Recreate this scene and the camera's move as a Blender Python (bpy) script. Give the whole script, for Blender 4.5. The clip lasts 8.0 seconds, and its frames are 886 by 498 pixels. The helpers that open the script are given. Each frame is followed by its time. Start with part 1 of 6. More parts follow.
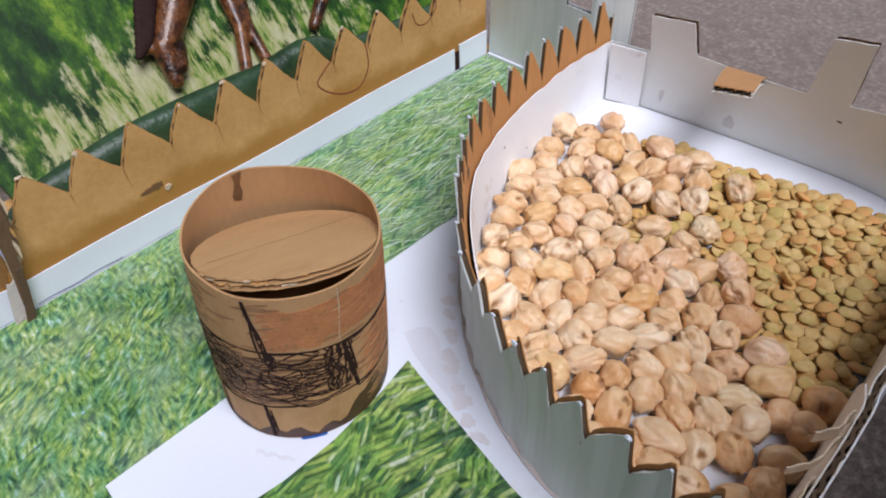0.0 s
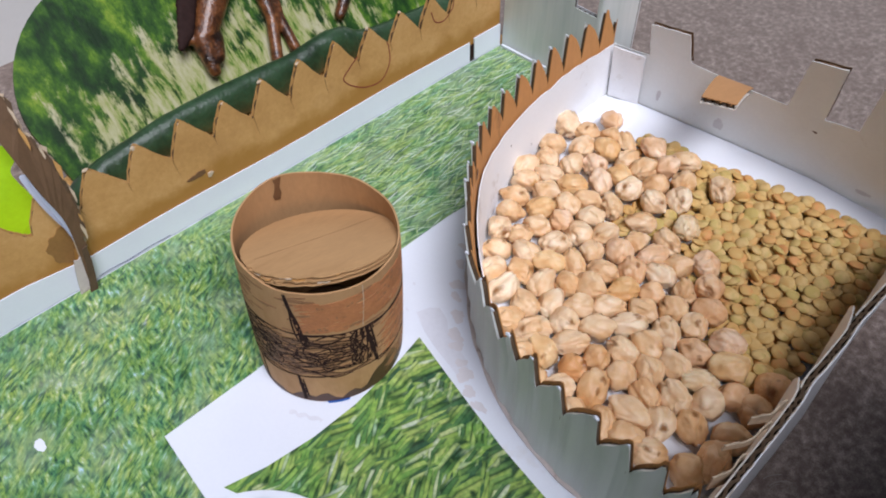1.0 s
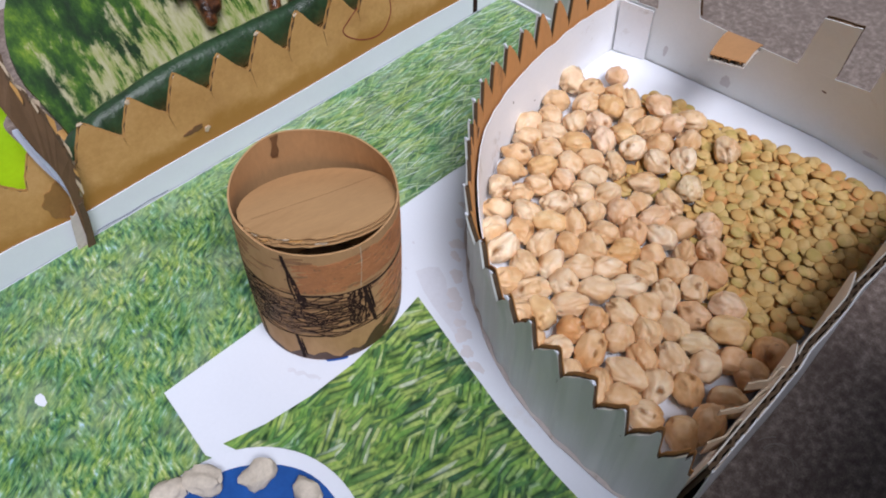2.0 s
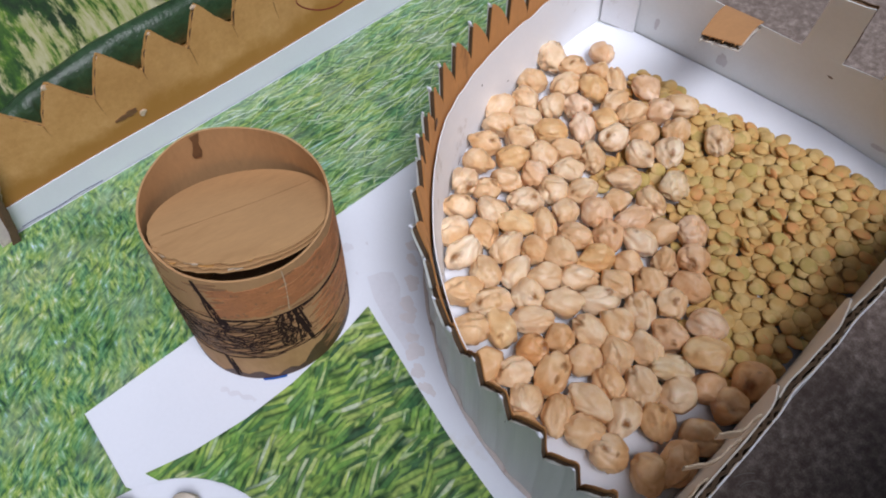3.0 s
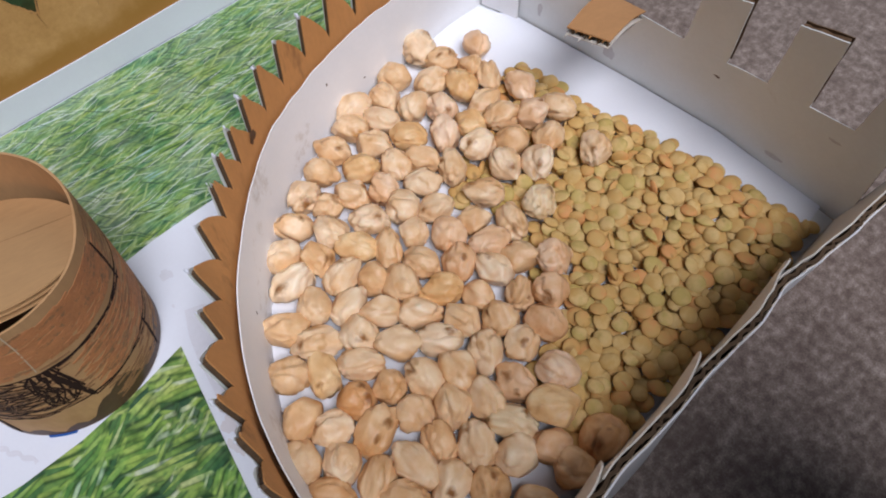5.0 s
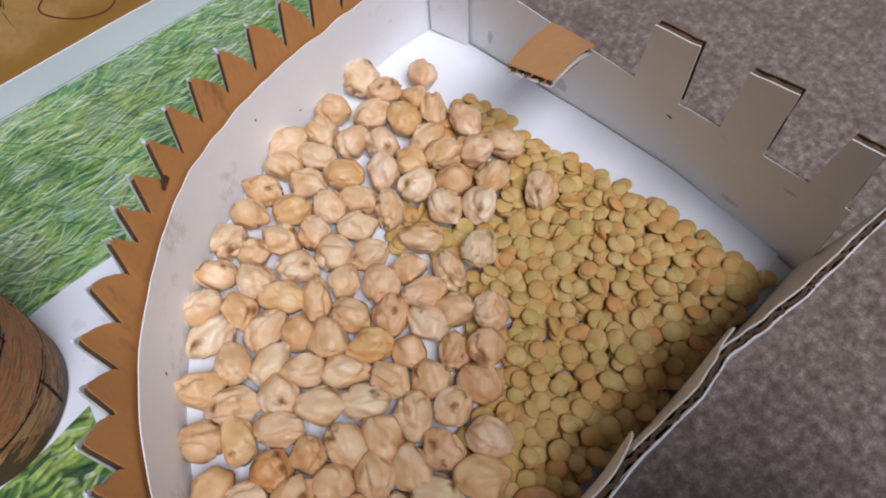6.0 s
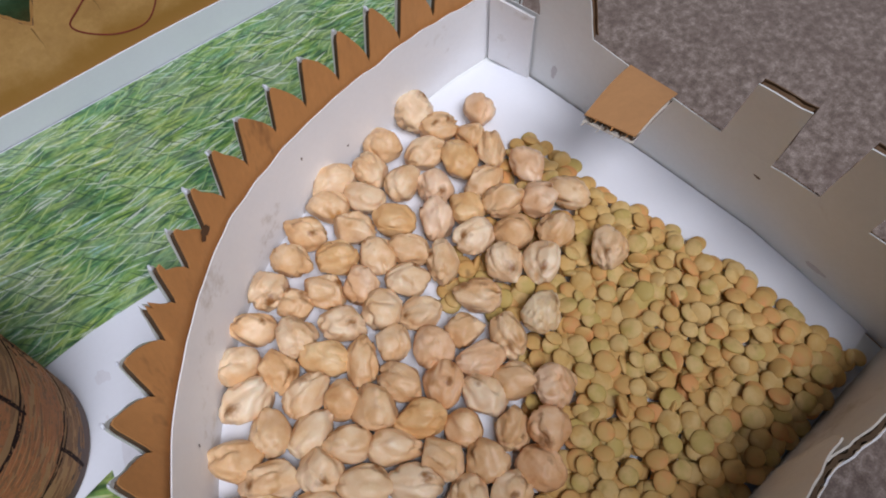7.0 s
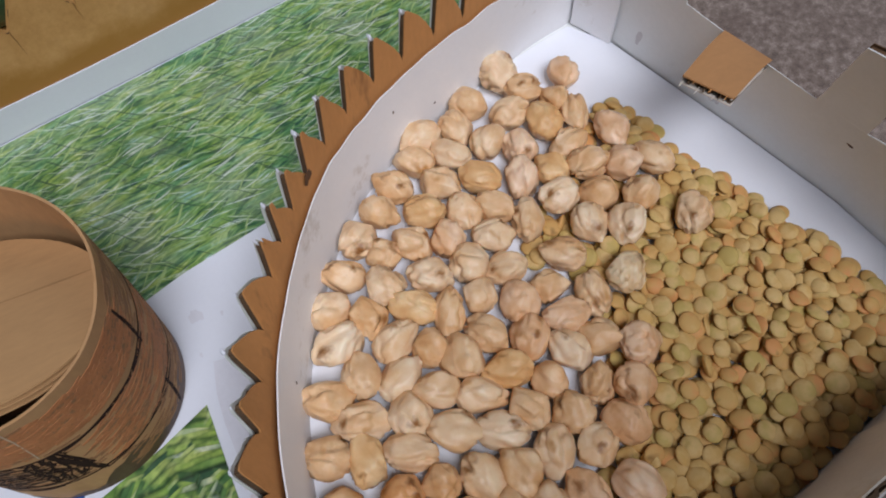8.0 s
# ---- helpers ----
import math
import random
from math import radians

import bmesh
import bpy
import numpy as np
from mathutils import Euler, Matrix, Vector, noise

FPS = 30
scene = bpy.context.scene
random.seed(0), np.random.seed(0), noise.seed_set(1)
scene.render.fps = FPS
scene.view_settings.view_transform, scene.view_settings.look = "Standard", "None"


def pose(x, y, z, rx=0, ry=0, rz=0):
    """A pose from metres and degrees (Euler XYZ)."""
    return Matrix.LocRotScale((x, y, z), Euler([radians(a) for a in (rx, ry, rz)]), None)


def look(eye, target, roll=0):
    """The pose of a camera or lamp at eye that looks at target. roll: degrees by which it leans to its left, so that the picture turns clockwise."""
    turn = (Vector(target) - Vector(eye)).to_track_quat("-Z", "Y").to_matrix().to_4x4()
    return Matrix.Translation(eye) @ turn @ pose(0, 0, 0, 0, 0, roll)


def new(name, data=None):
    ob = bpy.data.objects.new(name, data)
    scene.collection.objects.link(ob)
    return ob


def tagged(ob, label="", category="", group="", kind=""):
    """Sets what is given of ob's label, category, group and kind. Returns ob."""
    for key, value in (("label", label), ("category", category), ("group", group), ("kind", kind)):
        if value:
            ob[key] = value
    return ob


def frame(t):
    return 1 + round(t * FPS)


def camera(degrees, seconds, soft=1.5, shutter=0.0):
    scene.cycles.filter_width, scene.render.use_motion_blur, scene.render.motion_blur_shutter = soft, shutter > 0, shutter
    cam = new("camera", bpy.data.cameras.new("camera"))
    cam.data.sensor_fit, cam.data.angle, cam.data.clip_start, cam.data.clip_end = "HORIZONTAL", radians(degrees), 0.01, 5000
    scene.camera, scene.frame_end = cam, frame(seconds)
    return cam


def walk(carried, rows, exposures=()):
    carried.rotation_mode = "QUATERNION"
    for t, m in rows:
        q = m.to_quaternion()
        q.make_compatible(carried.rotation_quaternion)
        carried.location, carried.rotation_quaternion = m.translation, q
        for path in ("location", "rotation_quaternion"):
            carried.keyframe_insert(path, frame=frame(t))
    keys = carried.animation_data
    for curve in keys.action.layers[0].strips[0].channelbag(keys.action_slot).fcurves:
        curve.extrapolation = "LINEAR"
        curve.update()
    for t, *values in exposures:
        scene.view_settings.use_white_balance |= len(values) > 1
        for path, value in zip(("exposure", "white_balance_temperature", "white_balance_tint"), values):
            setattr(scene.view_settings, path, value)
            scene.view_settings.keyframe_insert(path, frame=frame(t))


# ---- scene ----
cam = camera(62.50, 8.0, soft=1.9)
PATH = [
    (0, (0.09634, -0.07838, 0.15999), (-0.00736, 0.02237, 0.02181), -2.460),
    (0.5, (0.10191, -0.08194, 0.17634), (0.00258, 0.01058, 0.02946), -2.742),
    (1, (0.10494, -0.08503, 0.19063), (0.00620, 0.00575, 0.04227), -1.911),
    (1.5, (0.10473, -0.08496, 0.19459), (0.00890, 0.00349, 0.04295), -1.350),
    (1.7, (0.10435, -0.08494, 0.19383), (0.01007, 0.00179, 0.04024), -1.468),
    (2.8, (0.09589, -0.05827, 0.18323), (0.01019, 0.01574, 0.01837), -2.086),
    (3, (0.09410, -0.05138, 0.18292), (0.00895, 0.02159, 0.01731), -2.377),
    (3.5, (0.09074, -0.03603, 0.17830), (0.00840, 0.03331, 0.00974), -3.012),
    (4, (0.09248, -0.02332, 0.17419), (0.01269, 0.04573, 0.00429), -2.197),
    (4.5, (0.09648, -0.01325, 0.17097), (0.01809, 0.05584, 0.00044), -1.822),
    (5, (0.10003, -0.00185, 0.16908), (0.02388, 0.06803, -0.00215), -1.154),
    (5.2, (0.10070, 0.00145, 0.16774), (0.02547, 0.07240, -0.00345), -0.615),
    (6.3, (0.09311, 0.02687, 0.16368), (0.01910, 0.09691, -0.00842), 0.432),
    (6.5, (0.08858, 0.02781, 0.16190), (0.01543, 0.09807, -0.01048), 1.284),
    (7, (0.07284, 0.02743, 0.16013), (-0.00088, 0.09485, -0.01313), 1.629),
    (7.5, (0.06226, 0.01718, 0.15772), (-0.01137, 0.08077, -0.01702), 2.202),
    (8, (0.06829, 0.01045, 0.15888), (-0.00592, 0.07135, -0.01657), 1.310),
]
walk(cam, [(t, look(eye, target, roll)) for t, eye, target, roll in PATH],
     exposures=[(0, 0.01, 6150, 10), (1.7, -0.04, 6150, 10), (3.5, -0.25, 6200, 10), (5.0, -0.27, 6250, 10), (6.5, -0.40, 6250, 10), (8, -0.58, 6250, 9)])

# ---- world and light ----
world = bpy.data.worlds.new("daylight")
scene.world = world
world.use_nodes = True
wn, wl = world.node_tree.nodes, world.node_tree.links
sky = wn.new("ShaderNodeTexSky")
sky.sky_type = "NISHITA"
sky.sun_disc = False
SUN_HEIGHT, SUN_SIDE = 60.0, -14.0      # degrees above the table; degrees from +x towards +y
sky.sun_elevation, sky.sun_rotation = radians(SUN_HEIGHT), radians(90 - SUN_SIDE)
wl.new(sky.outputs["Color"], wn["Background"].inputs["Color"])
wn["Background"].inputs["Strength"].default_value = 0.020
sun = new("sun", bpy.data.lights.new("sun", "SUN"))
sun.data.energy, sun.data.angle, sun.data.color = 3.65, radians(32), (1.0, 0.975, 1.03)
sun_way = Vector((math.cos(radians(SUN_HEIGHT)) * math.cos(radians(SUN_SIDE)),
                  math.cos(radians(SUN_HEIGHT)) * math.sin(radians(SUN_SIDE)), math.sin(radians(SUN_HEIGHT))))
sun.matrix_world = look(sun_way * 2, (0, 0, 0))

# a tall window across the room, whose light glances off the table and the glossy prints
window = new("window_light", bpy.data.lights.new("window_light", "AREA"))
window.data.shape, window.data.size, window.data.size_y = "RECTANGLE", 2.2, 1.4
window.data.energy, window.data.color = 16, (1.0, 0.98, 0.96)
window.matrix_world = look((-1.0, 2.4, 1.35), (0, 0.1, 0))


# ---- materials ----
def nodes_of(name):
    m = bpy.data.materials.new(name)
    m.use_nodes = True
    return m, m.node_tree.nodes, m.node_tree.links


def add(nodes, kind, **values):
    n = nodes.new(kind)
    for key, v in values.items():
        if key in n.inputs:
            n.inputs[key].default_value = v
    return n


def ramp(nodes, links, source, stops):
    r = nodes.new("ShaderNodeValToRGB")
    e = r.color_ramp.elements
    while len(e) < len(stops):
        e.new(0.5)
    for el, (at, col) in zip(e, stops):
        el.position, el.color = at, (*col, 1)
    links.new(source, r.inputs["Fac"])
    return r.outputs["Color"]


def mixed(nodes, links, fac, a, b, mode="MIX"):
    n = nodes.new("ShaderNodeMix")
    n.data_type, n.blend_type = "RGBA", mode
    for value, socket in ((fac, n.inputs[0]), (a, n.inputs[6]), (b, n.inputs[7])):
        if isinstance(value, bpy.types.NodeSocket):
            links.new(value, socket)
        else:
            socket.default_value = value if not isinstance(value, tuple) else (*value, 1)
    return n.outputs[2]


def surface(name, stops, coarse, fine, rough=0.7, bump=0.3, depth=0.0002, stain=None, stretch=(1, 1, 1),
            wobble=False, spec=0.4, coat=0.0, gloss=None):
    """A mottled surface: a coarse noise picks the colour, a fine one gives grain and relief; stain = (colour, scale, from, to)."""
    m, n, l = nodes_of(name)
    b = n["Principled BSDF"]
    co = n.new("ShaderNodeTexCoord").outputs["Object"]
    if wobble:
        info = n.new("ShaderNodeObjectInfo")
        v = n.new("ShaderNodeVectorMath")
        v.operation = "ADD"
        sc = n.new("ShaderNodeVectorMath")
        sc.operation = "SCALE"
        sc.inputs[0].default_value = (3.1, 1.7, 2.3)
        l.new(info.outputs["Random"], sc.inputs["Scale"])
        l.new(co, v.inputs[0])
        l.new(sc.outputs[0], v.inputs[1])
        co = v.outputs[0]
    mp = add(n, "ShaderNodeMapping", Scale=stretch)
    l.new(co, mp.inputs["Vector"])
    big = add(n, "ShaderNodeTexNoise", Scale=coarse, Detail=4.0, Roughness=0.6)
    small = add(n, "ShaderNodeTexNoise", Scale=fine, Detail=3.0, Roughness=0.65)
    for t in (big, small):
        l.new(mp.outputs[0], t.inputs["Vector"])
    fac = n.new("ShaderNodeMix")
    fac.inputs[0].default_value = 0.35
    l.new(big.outputs["Fac"], fac.inputs[2])
    l.new(small.outputs["Fac"], fac.inputs[3])
    col = ramp(n, l, fac.outputs[0], stops)
    if stain:
        st = add(n, "ShaderNodeTexNoise", Scale=stain[1], Detail=5.0, Roughness=0.7)
        l.new(mp.outputs[0], st.inputs["Vector"])
        mask = ramp(n, l, st.outputs["Fac"], [(stain[2], (0, 0, 0)), (stain[3], (1, 1, 1))])
        col = mixed(n, l, mask, col, stain[0])
    l.new(col, b.inputs["Base Color"])
    b.inputs["Roughness"].default_value = rough
    if gloss:
        worn = n.new("ShaderNodeMapRange")
        worn.inputs["From Min"].default_value, worn.inputs["From Max"].default_value = 0.38, 0.62
        worn.inputs["To Min"].default_value, worn.inputs["To Max"].default_value = gloss
        l.new(fac.outputs[0], worn.inputs["Value"])
        l.new(worn.outputs[0], b.inputs["Roughness"])
    b.inputs["Specular IOR Level"].default_value = spec
    b.inputs["Coat Weight"].default_value = coat
    b.inputs["Coat Roughness"].default_value = 0.15
    bp = add(n, "ShaderNodeBump", Strength=bump, Distance=depth)
    l.new(small.outputs["Fac"], bp.inputs["Height"])
    l.new(bp.outputs["Normal"], b.inputs["Normal"])
    return m


def shades(c, spread=0.18):
    return [(0.3, tuple(v * (1 - spread) for v in c)), (0.5, c), (0.7, tuple(min(1, v * (1 + spread)) for v in c))]


def grass_print(name, length, width, lean, spread, gap, soft, sway):
    """A printed photograph of grass: long cells at several leanings, each blade with its own tone."""
    m, n, l = nodes_of(name)
    b = n["Principled BSDF"]
    co = n.new("ShaderNodeTexCoord").outputs["Object"]
    warp = add(n, "ShaderNodeTexNoise", Scale=45.0, Detail=2.0)
    l.new(co, warp.inputs["Vector"])
    sh = n.new("ShaderNodeVectorMath")
    sh.operation = "SUBTRACT"
    l.new(warp.outputs["Color"], sh.inputs[0])
    sh.inputs[1].default_value = (0.5, 0.5, 0.5)
    sc = n.new("ShaderNodeVectorMath")
    sc.operation = "SCALE"
    l.new(sh.outputs[0], sc.inputs[0])
    sc.inputs["Scale"].default_value = sway
    ad = n.new("ShaderNodeVectorMath")
    ad.operation = "ADD"
    l.new(co, ad.inputs[0])
    l.new(sc.outputs[0], ad.inputs[1])
    layers = []
    tones = [(0.0, (0.030, 0.090, 0.065)), (0.15, (0.090, 0.215, 0.085)), (0.35, (0.20, 0.36, 0.105)),
             (0.65, (0.33, 0.48, 0.13)), (0.84, (0.45, 0.56, 0.21)), (0.95, (0.50, 0.59, 0.44)), (1.0, (0.55, 0.65, 0.60))]
    for turn, k in ((lean, 1.0), (lean + spread, 0.85), (lean - spread, 1.25)):
        rot = add(n, "ShaderNodeMapping", Rotation=(0, 0, radians(turn)))
        l.new(ad.outputs[0], rot.inputs["Vector"])
        mp = add(n, "ShaderNodeMapping", Scale=(k / length, k / width, 1), Location=(turn * 0.37, turn * 0.11, 0))
        l.new(rot.outputs[0], mp.inputs["Vector"])
        vo = n.new("ShaderNodeTexVoronoi")
        vo.voronoi_dimensions, vo.feature = "2D", "SMOOTH_F1"
        vo.inputs["Scale"].default_value, vo.inputs["Smoothness"].default_value = 1.0, 0.12
        l.new(mp.outputs[0], vo.inputs["Vector"])
        sep = n.new("ShaderNodeSeparateColor")
        l.new(vo.outputs["Color"], sep.inputs[0])
        col = ramp(n, l, sep.outputs[0], tones)
        edge = ramp(n, l, vo.outputs["Distance"], [(0.30, (1, 1, 1)), (0.80, gap)])
        layers.append(mixed(n, l, 1.0, col, edge, "MULTIPLY"))
    pick1 = add(n, "ShaderNodeTexNoise", Scale=1.1 / length, Detail=3.0)
    pick2 = add(n, "ShaderNodeTexNoise", Scale=0.9 / length, Detail=3.0, W=2.0)
    pick2.noise_dimensions = "4D"
    for p in (pick1, pick2):
        l.new(co, p.inputs["Vector"])
    c = mixed(n, l, ramp(n, l, pick1.outputs["Fac"], [(0.47, (0, 0, 0)), (0.53, (1, 1, 1))]), layers[0], layers[1])
    c = mixed(n, l, ramp(n, l, pick2.outputs["Fac"], [(0.52, (0, 0, 0)), (0.57, (1, 1, 1))]), c, layers[2])
    tint = add(n, "ShaderNodeTexNoise", Scale=55.0, Detail=4.0)
    l.new(co, tint.inputs["Vector"])
    c = mixed(n, l, 0.8, c, ramp(n, l, tint.outputs["Fac"], [(0.3, (0.50, 0.80, 0.85)), (0.45, (0.85, 1.0, 0.62)), (0.55, (1.1, 1.02, 0.75)),
                                                            (0.7, (1.0, 1.0, 0.95))]), "MULTIPLY")
    grain = add(n, "ShaderNodeTexNoise", Scale=650.0, Detail=4.0)
    l.new(co, grain.inputs["Vector"])
    c = mixed(n, l, 0.6, c, ramp(n, l, grain.outputs["Fac"], [(0.35, (0.5, 0.62, 0.6)), (0.62, (1.15, 1.1, 1.05))]), "MULTIPLY")
    haze = add(n, "ShaderNodeTexNoise", Scale=330.0, Detail=2.0)
    l.new(co, haze.inputs["Vector"])
    c = mixed(n, l, soft, c, ramp(n, l, haze.outputs["Fac"], [(0.38, (0.06, 0.16, 0.06)), (0.5, (0.15, 0.28, 0.09)), (0.62, (0.30, 0.42, 0.22))]))
    l.new(c, b.inputs["Base Color"])
    b.inputs["Roughness"].default_value = 0.34
    b.inputs["Specular IOR Level"].default_value = 0.6
    return m


def meadow_print(name):
    """A printed photograph of a meadow: long combed strands beyond the barrel, short curly turf before it."""
    m, n, l = nodes_of(name)
    b = n["Principled BSDF"]
    co = n.new("ShaderNodeTexCoord").outputs["Object"]

    def strands(turn, length, width, bend, seed, detail=2.5):
        sway = add(n, "ShaderNodeTexNoise", Scale=60.0, Detail=2.0)
        l.new(co, sway.inputs["Vector"])
        shift = n.new("ShaderNodeVectorMath")
        shift.operation = "MULTIPLY_ADD"
        l.new(sway.outputs["Color"], shift.inputs[0])
        shift.inputs[1].default_value = (bend, bend, 0)
        l.new(co, shift.inputs[2])
        rot = add(n, "ShaderNodeMapping", Rotation=(0, 0, radians(-turn)))
        l.new(shift.outputs[0], rot.inputs["Vector"])
        size = add(n, "ShaderNodeMapping", Scale=(1 / length, 1 / width, 1), Location=(seed * 3.7, seed * 9.1, seed))
        l.new(rot.outputs[0], size.inputs["Vector"])
        t = add(n, "ShaderNodeTexNoise", Scale=1.0, Detail=detail, Roughness=0.55)
        l.new(size.outputs[0], t.inputs["Vector"])
        return t.outputs["Fac"]

    def blend(f, a, c):
        k = n.new("ShaderNodeMix")
        for v, s in ((f, k.inputs[0]), (a, k.inputs[2]), (c, k.inputs[3])):
            if isinstance(v, bpy.types.NodeSocket):
                l.new(v, s)
            else:
                s.default_value = v
        return k.outputs[0]

    patches = add(n, "ShaderNodeTexNoise", Scale=95.0, Detail=3.0)
    wide = add(n, "ShaderNodeTexNoise", Scale=38.0, Detail=4.0, Roughness=0.6)
    for t in (patches, wide):
        l.new(co, t.inputs["Vector"])
    pick = ramp(n, l, patches.outputs["Fac"], [(0.46, (0, 0, 0)), (0.54, (1, 1, 1))])
    far = blend(pick, strands(84, 0.0105, 0.00115, 0.0028, 1), strands(101, 0.0085, 0.00105, 0.0028, 2))
    near = blend(pick, strands(126, 0.0044, 0.00130, 0.0050, 3), strands(172, 0.0036, 0.00125, 0.0050, 4))
    sep = n.new("ShaderNodeSeparateXYZ")
    l.new(co, sep.inputs[0])
    along = n.new("ShaderNodeMath")
    along.operation = "MULTIPLY_ADD"
    l.new(wide.outputs["Fac"], along.inputs[0])
    along.inputs[1].default_value = 0.09
    l.new(sep.outputs["Y"], along.inputs[2])
    reach = n.new("ShaderNodeMapRange")
    reach.inputs["From Min"].default_value, reach.inputs["From Max"].default_value = 0.015, 0.045
    l.new(along.outputs[0], reach.inputs["Value"])
    blade = blend(reach.outputs[0], near, far)
    c = ramp(n, l, blade, [(0.30, (0.022, 0.065, 0.045)), (0.39, (0.065, 0.155, 0.065)), (0.46, (0.150, 0.275, 0.085)), (0.53, (0.245, 0.375, 0.115)),
                           (0.60, (0.34, 0.46, 0.19)), (0.66, (0.47, 0.56, 0.38)), (0.73, (0.62, 0.70, 0.66))])
    hue = blend(reach.outputs[0], strands(150, 0.0060, 0.0022, 0.004, 6), strands(90, 0.0120, 0.0020, 0.003, 5))
    c = mixed(n, l, 0.85, c, ramp(n, l, hue, [(0.36, (0.66, 0.92, 1.45)), (0.46, (0.88, 1.0, 1.25)), (0.55, (1.04, 1.03, 0.98)), (0.66, (1.20, 1.08, 0.75))]), "MULTIPLY")
    c = mixed(n, l, 0.9, c, ramp(n, l, wide.outputs["Fac"], [(0.36, (0.40, 0.56, 0.53)), (0.46, (0.76, 0.89, 0.80)), (0.55, (1.04, 1.02, 0.95)), (0.66, (1.25, 1.18, 1.22))]), "MULTIPLY")
    dull = add(n, "ShaderNodeTexNoise", Scale=70.0, Detail=4.0, W=5.0)
    dull.noise_dimensions = "4D"
    l.new(co, dull.inputs["Vector"])
    c = mixed(n, l, ramp(n, l, dull.outputs["Fac"], [(0.48, (0, 0, 0)), (0.68, (0.48, 0.48, 0.48))]), c, (0.33, 0.40, 0.28))
    dark = strands(108, 0.0070, 0.0022, 0.003, 8)
    c = mixed(n, l, ramp(n, l, dark, [(0.60, (0, 0, 0)), (0.68, (0.75, 0.75, 0.75))]), c, (0.030, 0.085, 0.060))
    stalk = strands(78, 0.030, 0.00075, 0.0015, 7, 1.0)
    few = mixed(n, l, reach.outputs[0], (0, 0, 0), ramp(n, l, stalk, [(0.66, (0, 0, 0)), (0.71, (0.9, 0.9, 0.9))]))
    c = mixed(n, l, few, c, (0.62, 0.72, 0.70))
    for turn, seed, tone in ((58, 11, (0.55, 0.64, 0.50)), (128, 12, (0.40, 0.53, 0.22)), (100, 13, (0.66, 0.72, 0.66)), (38, 14, (0.035, 0.085, 0.050))):
        cross = strands(turn, 0.014, 0.00085, 0.004, seed, 1.5)
        some = mixed(n, l, reach.outputs[0], (0, 0, 0), ramp(n, l, cross, [(0.62, (0, 0, 0)), (0.67, (0.75, 0.75, 0.75))]))
        c = mixed(n, l, some, c, tone)
    grain = add(n, "ShaderNodeTexNoise", Scale=900.0, Detail=3.0)
    l.new(co, grain.inputs["Vector"])
    c = mixed(n, l, 0.45, c, ramp(n, l, grain.outputs["Fac"], [(0.35, (0.62, 0.70, 0.66)), (0.62, (1.18, 1.15, 1.12))]), "MULTIPLY")
    l.new(c, b.inputs["Base Color"])
    b.inputs["Roughness"].default_value = 0.34
    b.inputs["Specular IOR Level"].default_value = 0.6
    return m


